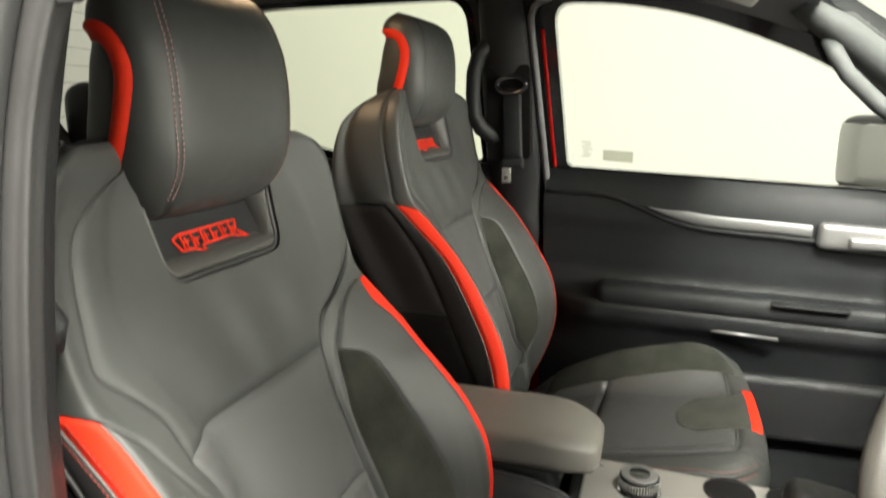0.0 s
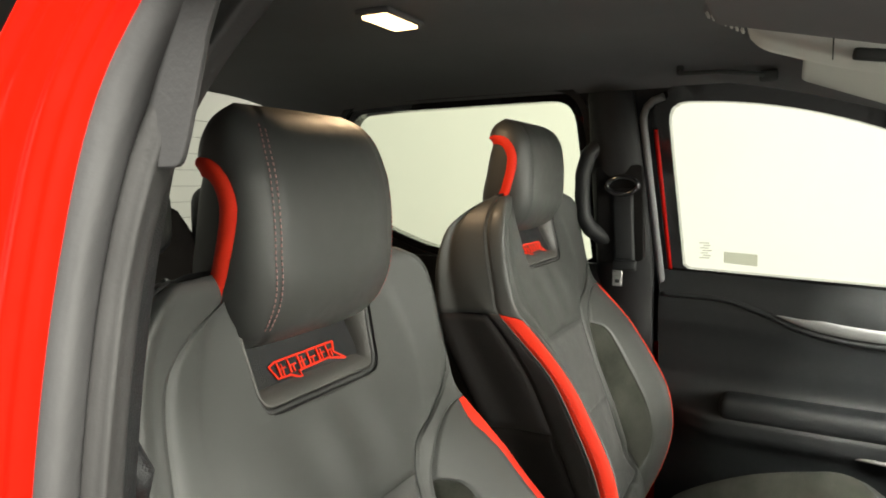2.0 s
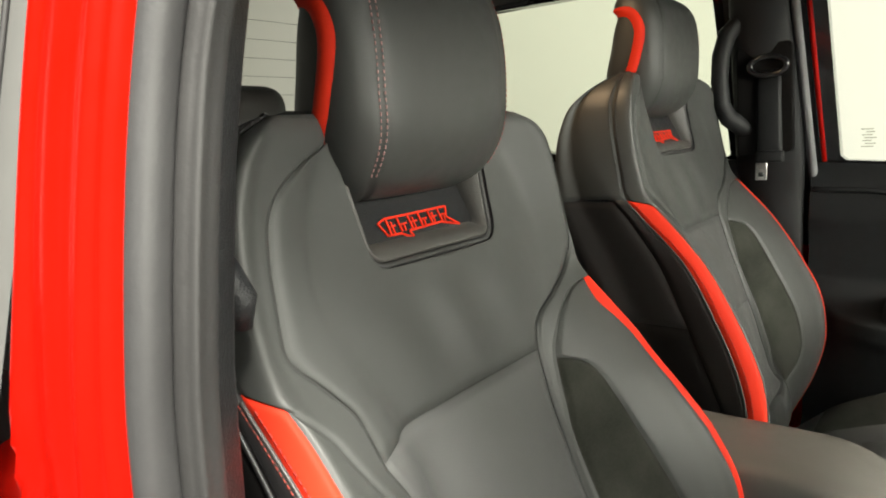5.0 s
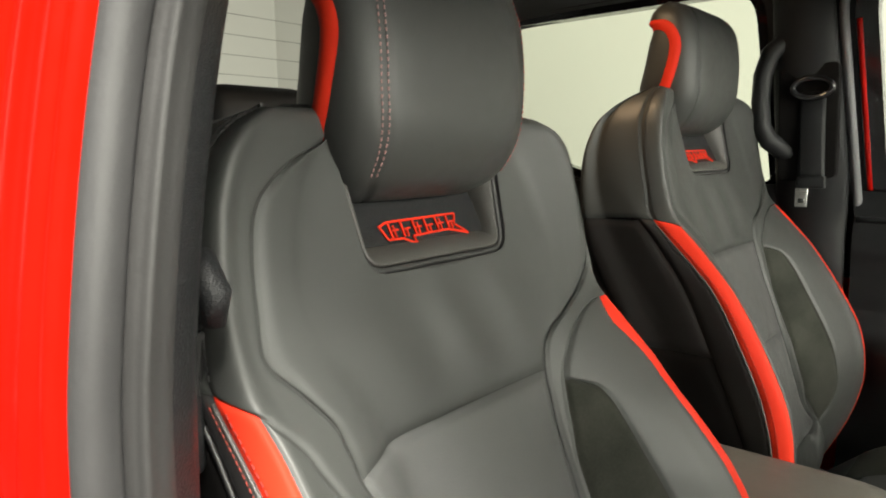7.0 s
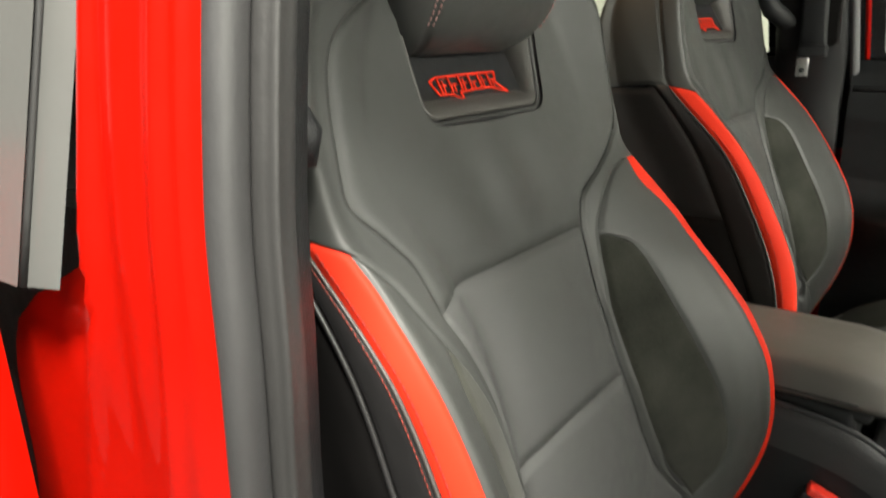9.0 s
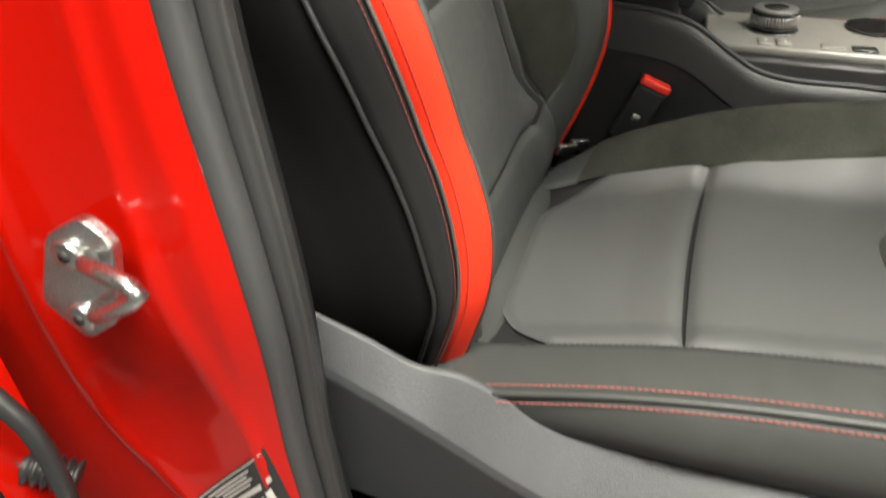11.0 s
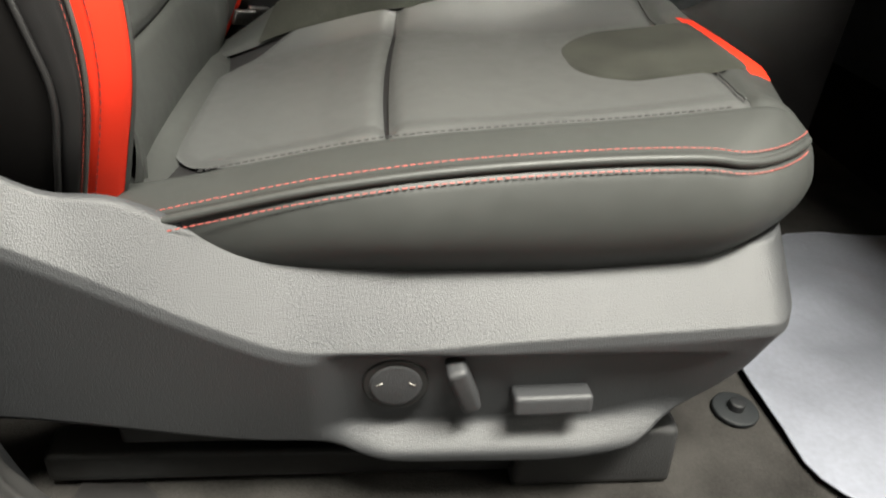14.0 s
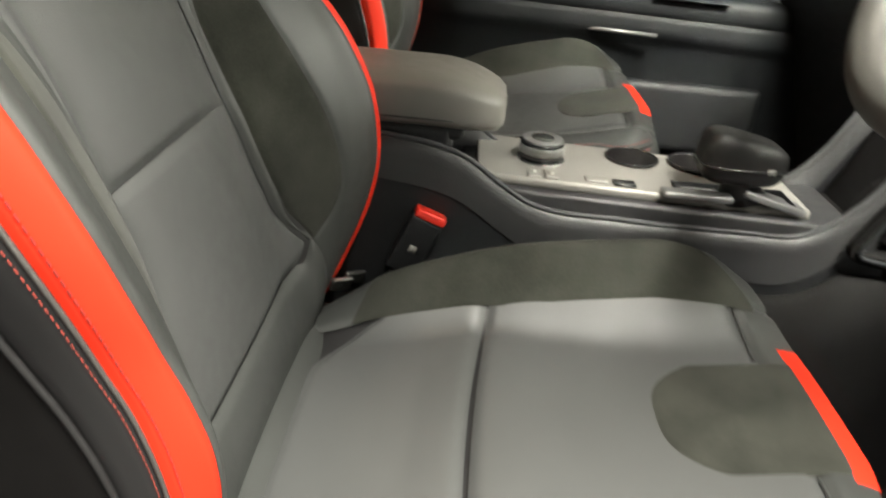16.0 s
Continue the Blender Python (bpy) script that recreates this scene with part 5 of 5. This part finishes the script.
sweep("pivot_arm", [(.60, .78, 1.96), (.63, .80, 1.985)], .007, PALE, visor, "", 8)
visor2 = empty("sun_visor", (.74, -.13, 1.95), "dark driver sun visor folded up", "sun visor")
box("board", (.32, .36, .022), (.600, -.13, 1.912), HEADLINER, visor2, "", .010, 3, turn=(0, 13, 0))
for y in (-.27, .02):
    box("pivot_mount", (.03, .03, .085), (.56, y, 1.965), HEADLINER, visor2, "", .008)
roofgrip = empty("roof_grab_handle", (.50, .86, 1.98), "grey grab handle folded at the roof rail", "grab handle")
sweep("bar", [(.300, .815, 2.012), (.305, .795, 2.003), (.38, .79, 2.000), (.455, .79, 1.990), (.462, .815, 1.985)], .0045, GREYA, roofgrip, "", 8)
for x, z, w in ((.302, 2.012, .014), (.470, 1.988, .034)):
    box("mount", (w, .022, .022), (x, .812, z), GREYA, roofgrip, "", .005)
# far A-pillar with its handle
apill = empty("a_pillar", (1.1, .90, 1.7), "pale grey pillar cover at the windscreen", "pillar trim")
sweep("cover", [(.77, .845, 1.925), (.85, .865, 1.875), (.95, .885, 1.80), (1.10, .915, 1.69), (1.32, .96, 1.50)], [.030, .046, .050, .050, .050], GREYA, apill, "", 14, flat=.7)
sweep("pillar_handle", [(.835, .86, 1.855), (.846, .84, 1.825), (.868, .825, 1.785), (.93, .825, 1.725), (1.02, .84, 1.66), (1.06, .88, 1.65)], .017, GREYA, apill, "grey grab handle", 10)
sweep("near_a_pillar", [(.85, -.40, 1.84), (1.3, -.50, 1.58), (1.5, -.53, 1.40)], .05, PLASTIC, cab, "black pillar cover", 12)
ws = patch("windscreen", lambda a, b: np.stack([.80 + .80 * b, .245 + (2 * a - 1) * (.60 + .1 * b), 1.945 - .545 * b], -1), 6, 6, GLASS, cab, (.5, .245, 1.5), 0, .01, label="clear windscreen")
ws.visible_shadow = False
mirror = empty("door_mirror", (1.0, 1.16, 1.60), "black far door mirror outside the window", "door mirror")
box("housing", (.10, .24, .19), (1.045, 1.18, 1.605), SEAL, mirror, "", .048, 6, turn=(0, 0, 30))
box("mirror_glass", (.01, .19, .15), (1.005, 1.157, 1.605), CHROME, mirror, "mirror glass", .003, turn=(0, 0, 30))
# window labels
wl = empty("window_label", (.42, .99, 1.60), "small grey printed labels on the door glass", "label")
glass_y = lambda z: float(FAR(z)) + .010
extrude_outline("label_field", [(.383, 1.590), (.455, 1.585), (.455, 1.612), (.383, 1.616)], "y", glass_y(1.60) - .0012, glass_y(1.60) - .0004, STICKER, wl, "grey label field")
for k in range(7):
    box("print_bar", (.022 - .003 * (k % 3), .0006, .0025), (.340 + .006 * (k % 2), glass_y(1.60 + .006 * k) - .001, 1.600 + .006 * k), STICKER, wl, bevel=0)

# ---- far door panel ----
door = empty("passenger_door", (.75, .95, .75), "closed black passenger door panel with silver trim", "car door")
DY = curve((.72, .955), (.95, .945), (1.10, .930), (1.17, .915), (1.20, .905), (1.235, .885), (1.262, .885), (1.275, .905), (1.30, .955), (1.38, .968), (1.44, .962), (1.47, .955), (1.52, .957), (1.56, .968), (1.585, .985))


def door_panel(a, b):
    x = .245 + 1.10 * a
    zt = 1.583 - .05 * x
    z = .72 + (zt - .72) * b
    y = DY(.72 + (1.585 - .72) * b)
    ramp = np.clip((x - .27) / .10, 0, 1)
    flat = DY(1.40)
    zz = .72 + (1.585 - .72) * b
    arm = (zz > 1.0) & (zz < 1.33)
    y = np.where(arm, .965 + (y - .965) * (.25 + .75 * ramp), y)
    return np.stack([x, y, z], -1)


A, Bq = np.meshgrid(np.linspace(0, 1, 60), np.linspace(0, 1, 90), indexing="ij")
P = door_panel(A, Bq)
solid("panel", P.reshape(-1, 3), quads(60, 90), TRIM, door, "black moulded panel")
TRIMZ = curve((.25, 1.515), (.40, 1.508), (.47, 1.485), (.55, 1.452), (.62, 1.437), (.80, 1.425), (1.2, 1.395))
xs = np.linspace(.25, 1.2, 60)
sweep("panel_crease", np.stack([xs, np.full(60, .956), TRIMZ(xs)], 1), .006, TRIM, door, "", 8)
xs = np.linspace(.50, .86, 40)
w = .0125 * np.clip((xs - .50) / .09, 0, 1) ** .8 + .0008
V = np.concatenate([np.stack([xs, np.full(40, .950) - .004 * k, TRIMZ(xs) + .010 + w * (1 + s)], 1) for s, k in ((-1, 0), (-.6, 1), (.6, 1), (1, 0))])
solid("silver_trim", V, quads(4, 40), BLADE, door, "satin silver trim blade")
bez = box("handle_bezel", (.20, .03, .062), (.97, .945, 1.432), SATIN, door, "silver handle bezel", .018, 4, turn=(0, 3, 0))
box("release_handle", (.14, .022, .026), (1.0, .925, 1.425), SATIN, bez, "silver release handle", .009, 3)
box("arm_pad", (.70, .085, .056), (.740, .928, 1.264), TRIM, door, "black padded armrest", .027, 6, turn=(0, 1.5, 0))
box("switch_plate", (.16, .05, .010), (.86, .898, 1.280), TRIM, door, "window switch plate", .006, 2, turn=(0, 1.5, 0))
sweep("pull_strip", [(.612, .905, 1.205), (.70, .880, 1.207), (.80, .868, 1.206)], .0045, SATIN, door, "bright pull-cup strip", 8)
box("map_pocket", (.55, .05, .16), (.80, .93, 1.02), PLASTIC, door, "black map pocket", .02, 3)

# ---- centre console ----
console = empty("centre_console", (.6, .245, .67), "dark grey centre console with a satin deck", "console")
RAIL = curve((.0, 1.185), (.315, 1.180), (.417, 1.160), (.47, 1.125), (.511, 1.102), (.63, 1.092), (.80, 1.090), (.873, 1.098), (.934, 1.160), (.965, 1.225), (1.02, 1.31), (1.10, 1.36))
for side in (-1, 1):
    xs = np.linspace(.0, 1.04 if side < 0 else 1.10, 90)
    y = .245 + side * .082
    V = np.concatenate([np.stack([xs, np.full(90, y + side * e), z], 1) for e, z in ((.0045, RAIL(xs) - .050 - .02 * xs), (.004, RAIL(xs) - .022), (.000, RAIL(xs) - .004), (-.006, RAIL(xs)), (-.013, RAIL(xs) - .004), (-.015, RAIL(xs) - .06))])
    solid("side_band", V, quads(6, 90, flip=side > 0), CONSP, console, "grained grey side band")
    xs = np.linspace(.0, .955 if side < 0 else 1.10, 90)
    V = np.concatenate([np.stack([xs, np.full(90, y + side * e), z], 1) for e, z in ((.014, np.full(90, .665)), (.008, np.full(90, .95)), (.0025, RAIL(xs) - .049 - .02 * xs))])
    solid("side_wall", V, quads(3, 90, flip=side > 0), PLASTIC, console, "black side wall")
    sweep("rail_edge", np.stack([xs, np.full(90, y - side * .005), RAIL(xs) + .001], 1), .0035, VALANCE, console, "", 8)
xc = np.linspace(.60, 1.10, 40)
CTOP = lambda x: np.where(x < .912, RAIL(x) - .085 - .03 * np.clip((x - .85) / .2, 0, 1), np.minimum(RAIL(x) - .085, 1.046))
V = np.concatenate([np.stack([xc, np.full(40, .140 - e), z], 1) for e, z in ((.012, np.full(40, .665)), (.004, np.full(40, .95)), (.002, CTOP(xc)), (-.016, CTOP(xc) + .005))])
# blacker than the floor carpet: the footwell's shade is in the colour
solid("side_carpet", V, quads(4, 40), FLANK, console, "console side carpet, blackened for the footwell's shade")
box("deck_plinth", (.52, .152, .075), (.675, .245, 1.078), CONSP, console, "dark grey deck side", .006, 2, turn=(0, 1.5, 0))
deck = box("deck", (.44, .160, .014), (.655, .265, 1.121), DECK, console, "satin grey deck", .005, 2, turn=(0, 1.5, 0))
dial = disc("drive_dial", .0305, .022, (.524, .262, 1.148), GLOSS, console, "black drive mode dial with a chrome top", bevel=.002, seg=48)
disc("dial_top", .0285, .004, (.524, .262, 1.1605), SATIN, dial, "satin dial top", seg=48, bevel=.0015)
disc("dial_mark", .016, .002, (.524, .262, 1.1628), GLOSS, dial, "gloss black dial centre", seg=36, bevel=.0008)
for k in range(44):
    th = 2 * math.pi * k / 44
    box("knurl", (.0012, .0022, .012), (.524 + .0305 * math.cos(th), .262 + .0305 * math.sin(th), 1.149), STEEL, dial, "", 0, turn=(0, 0, math.degrees(th)))
disc("dial_skirt", .034, .007, (.524, .262, 1.1315), CHROME, dial, "bright dial skirt", bevel=.002, seg=48)
for k, x in enumerate((.512, .535)):
    box("switch", (.018, .028, .008), (x, .203, 1.131), DECK, console, "grey rocker switch", .002)
    box("switch_mark", (.006, .012, .001), (x, .203, 1.1356), SILVER, console, bevel=0)
box("switch", (.030, .018, .007), (.595, .205, 1.129), DECK, console, "grey brake switch", .002)
box("slot", (.030, .020, .007), (.632, .203, 1.128), GLOSS, console, "gloss black slot", .002)
for x in (.660, .752):
    # flat black disc on the deck in place of the well's shaded depth
    disc("cup_well_shade", .036, .006, (x, .305, 1.1285), FLANK, console, "flat black disc for the shaded cup holder well", bevel=.001, seg=36)
    ring_pts = [(x + .037 * math.cos(t), .305 + .037 * math.sin(t), 1.131) for t in np.linspace(0, 2 * math.pi, 40)[:-1]]
    sweep("cup_rim", ring_pts, .0022, GLOSS, console, "", 6, closed=True)
shift = empty("gear_selector", (.76, .205, 1.13), "black gear selector with a leather grip", "gear selector")
box("gate", (.15, .050, .004), (.775, .207, 1.1285), GLOSS, shift, "gloss black gate", .003)
box("gate_trim", (.090, .022, .010), (.722, .182, 1.131), SATIN, shift, "satin gate trim", .004, 3)
box("gate_trim", (.085, .030, .010), (.822, .190, 1.130), SATIN, shift, "satin gate trim", .004, 3, turn=(0, 14, 0))
sweep("stem", [(.785, .205, 1.125), (.780, .203, 1.150), (.776, .202, 1.170)], [.030, .022, .020], SIDE, shift, "black leather boot", 16)


def knob_point(a, b):
    th, ph = 2 * np.pi * a, np.pi * (b - .5)
    c, s, n = np.cos(th), np.sin(th), .48
    r = np.cos(ph) ** .36
    x = .772 + .054 * r * np.sign(c) * np.abs(c) ** n
    y = .202 + .033 * r * np.sign(s) * np.abs(s) ** n
    z = 1.180 + .031 * np.sign(np.sin(ph)) * np.abs(np.sin(ph)) ** .8 - .20 * (x - .772) * (np.sin(ph) > 0) * np.sin(ph)
    return np.stack([x, y, z], -1)


A, Bq = np.meshgrid(np.linspace(0, 1, 40, endpoint=False), np.linspace(.02, .98, 24), indexing="ij")
f = quads(40, 24, wrap=True) + [tuple(i * 24 + 23 for i in range(40)), tuple(i * 24 for i in range(40))[::-1]]
knob = solid("knob", knob_point(A, Bq).reshape(-1, 3), f, SHELL, shift, "black leather grip")
loop = knob_point(np.linspace(0, 1, 41)[:-1], np.full(40, .46))
sweep("knob_band", loop, .0022, GLOSS, knob, "gloss black band", 6, closed=True)
for dx, tilt in ((-.0035, 0), (-.0012, 24), (.0012, -24), (.0035, 0)):
    box("gear_mark", (.0010, .0012, .0075), (.800 + dx, .1675, 1.176), SILVER, knob, "", 0, turn=(0, tilt, 0))
# armrest lid
def arm(a, b):
    th = 2 * np.pi * a
    x = -.02 + .475 * b
    k = np.clip((b - .80) / .20, 0, 1)
    w = .083 * (1 - .28 * k**3)
    h = .034 * (1 - .25 * k**3)
    e = 2 / 4.0
    zc = 1.222 - .012 * k**2
    return np.stack([x + 0 * a, .245 + w * np.sign(np.cos(th)) * np.abs(np.cos(th)) ** e, zc + h * np.sign(np.sin(th)) * np.abs(np.sin(th)) ** e], -1)


bb = np.concatenate((np.linspace(0, .8, 12), np.linspace(.83, 1, 10)))
A, Bq = np.meshgrid(np.linspace(0, 1, 48, endpoint=False), bb, indexing="ij")
P = arm(A, Bq)
nvv = len(bb)
capring = P[:, -1]
inner = capring.mean(0) + (capring - capring.mean(0)) * .72 + np.array((.010, 0, 0))
V = np.concatenate((P.reshape(-1, 3), inner))
nP = 48 * nvv
f = quads(48, nvv, wrap=True) + [(i * nvv + nvv - 1, ((i + 1) % 48) * nvv + nvv - 1, nP + (i + 1) % 48, nP + i) for i in range(48)] + [tuple(nP + i for i in range(48))]
armrest = empty("console_armrest", (.22, .245, 1.18), "grey-black padded leather armrest lid on the console", "armrest")
solid("pad", V, f, ARMHIDE, armrest, "padded leather lid")
box("lid_base", (.42, .136, .024), (.205, .245, 1.186), PLASTIC, armrest, "black lid base", .010, 3)
sweep("lid_seam", [(x, .1635, 1.205) for x in np.linspace(0, .40, 20)], .0012, SIDE, armrest, "", 6)
box("armrest_bin", (.40, .140, .09), (.20, .245, 1.15), PLASTIC, console, "black bin under the lid", .012, 3)
# front tray and lower dash
tray = empty("phone_tray", (.93, .245, 1.12), "black open tray ahead of the gear selector", "tray")
box("tray_floor", (.14, .145, .01), (.935, .245, 1.095), FLANK, tray, "", .003)
box("tray_back", (.02, .145, .26), (1.00, .245, 1.20), FLANK, tray, "", .004, turn=(0, 20, 0))
dash = empty("dashboard", (1.25, .245, 1.2), "black dashboard below the windscreen", "dashboard")
patch("dash_top", lambda a, b: np.stack([1.08 + .50 * b - .05 * np.cos((2 * a - 1) * 1.2), .245 + (2 * a - 1) * .70, 1.43 - .02 * b - .05 * (1 - b) ** 4], -1), 30, 12, PLASTIC, dash, (1.3, .245, .8), 0, .01)
patch("dash_face", lambda a, b: np.stack([1.03 + .20 * (1 - b) ** 1.5 + .03 * np.sin(np.pi * b), .245 + (2 * a - 1) * .70, .90 + .48 * b], -1), 30, 16, PLASTIC, dash, (1.8, .245, 1.0), 0, .01)
# toe board coloured for footwell shade too, not like the floor carpet
slab("toe_board", (.05, 1.5, .60), (1.42, .245, .92), FLANK, "carpeted toe board, blackened for the footwell's shade", "floor").parent = None
# side bolster of the console with its lidded pocket
pocket_line = rounded([(.925, 1.088), (.958, 1.165), (1.015, 1.172), (1.062, 1.112), (1.082, 1.062)], [.010, .02, .02, .03, .010], 5)
V, n = [], len(pocket_line)
for y, d in ((.152, .0125), (.146, .0125), (.141, .012), (.140, .0), (.142, -.002), (.215, .004)):
    q = offset(pocket_line, d)
    V += [(p[0], y, p[1]) for p in q]
F = [(k * n + i_, k * n + (i_ + 1) % n, (k + 1) * n + (i_ + 1) % n, (k + 1) * n + i_) for k in range(5) for i_ in range(n)] + [tuple(5 * n + i_ for i_ in range(n))]
solid("side_pocket", V, F, FLANK, console, "black recessed side pocket", False)
sweep("pocket_rim", [(p[0], .137, p[1]) for p in offset(pocket_line, .003)], .003, TRIM, console, "dark pocket rim", 8, closed=True, up=(0, 1, 0))
# small satin piece added in place of a glint inside the pocket
box("pocket_glint", (.008, .006, .026), (1.062, .150, 1.082), SATIN, console, "bright glint in the pocket", .002, turn=(0, -35, 0))
# belt buckle
buckle = empty("belt_buckle", (.36, .145, 1.0), "black belt buckle with a red release button", "belt buckle")
box("body", (.044, .024, .085), (.362, .150, 1.038), PLASTIC, buckle, "black buckle body", .006, 3, turn=(0, 24, 8))
box("button", (.042, .019, .012), (.382, .150, 1.081), BUTTON, buckle, "red release button", .003, 2, turn=(0, 24, 8))
box("buckle_mark", (.010, .001, .010), (.362, .1370, 1.036), DECK, buckle, "", 0, turn=(0, 24, 8))
box("stalk", (.03, .012, .10), (.335, .150, .965), SHELL, buckle, "", .003, turn=(0, 24, 8))
for k in range(2):
    box("anchor_bracket", (.03, .006, .02), (.272 + .014 * k, .118 + .02 * k, .985), STEEL, buckle, "bright steel bracket", .002, turn=(20, 10, 40))

# ---- steering wheel ----
wheel = empty("steering_wheel", (.82, YD, 1.42), "grey-black leather steering wheel with silver spokes", "steering wheel")
Wm = pose(.828, YD, 1.494, 0, -62, 0)
rimp = [tuple(Wm @ Vector((.182 * math.cos(t), .182 * math.sin(t), 0))) for t in np.linspace(0, 2 * math.pi, 72)[:-1]]
sweep("rim", rimp, .0175, WHEELHIDE, wheel, "grey-black leather rim", 14, closed=True, up=(.88, 0, .47))
for dx, dy, sx, sy in ((0, .11, .05, .13), (0, -.11, .05, .13), (-.11, 0, .13, .05)):
    bm = box_bm((sx, sy, .012), (dx, dy, -.01), .005, 3)
    bmesh.ops.transform(bm, matrix=Wm, verts=bm.verts[:])
    part("spoke", bm, SATIN, wheel, "satin silver spoke", True)
bm = box_bm((.14, .15, .05), (0, 0, -.005), .022, 5)
bmesh.ops.transform(bm, matrix=Wm, verts=bm.verts[:])
part("hub", bm, PLASTIC, wheel, "black hub", True)
bm = box_bm((.006, .045, .003), (-.150, .0, -.002), .001, 1)
bmesh.ops.transform(bm, matrix=Wm, verts=bm.verts[:])
part("spoke_mark", bm, BUTTON, wheel, "red spoke mark", True)

# ---- floor things ----
film = empty("floor_film", (1.0, -.2, .67), "wrinkled grey-white protective film on the driver floor", "floor film")
outline = rounded([(.884, -.205), (.893, -.375), (.945, -.418), (1.40, -.41), (1.40, .10), (1.10, .11)], [.02, .03, .03, .05, .05, .03], 5)
pf = resample(outline, 80)
cf = pf.mean(0)
V, F = [], []
for r in np.linspace(0, 1, 14):
    for q in pf:
        p = cf + (q - cf) * r
        z = .672 + .006 * noise.noise(Vector((p[0] * 9, p[1] * 9, .3))) + .004 * noise.noise(Vector((p[0] * 23, p[1] * 23, 2.0))) + .003 + .002 * r**6
        V.append((p[0], p[1], z))
F = quads(14, 80) + [(i * 80 + 79, (i + 1) * 80 + 79, (i + 1) * 80, i * 80) for i in range(13)]
solid("sheet", V, F, FILM, film, "wrinkled film")
sweep("rolled_edge", [(V[13 * 80 + i][0], V[13 * 80 + i][1], V[13 * 80 + i][2] + .0008) for i in range(80)], .0016, FILM, film, "rolled film edge", 6, closed=True)
hook = empty("mat_hook", (.851, -.268, .67), "round black floor mat fastener on the carpet", "mat hook")
disc("base", .026, .006, (.851, -.268, .670), TRIM, hook, "", bevel=.002)
disc("post", .009, .012, (.851, -.268, .677), PLASTIC, hook, "", bevel=.002, seg=20)
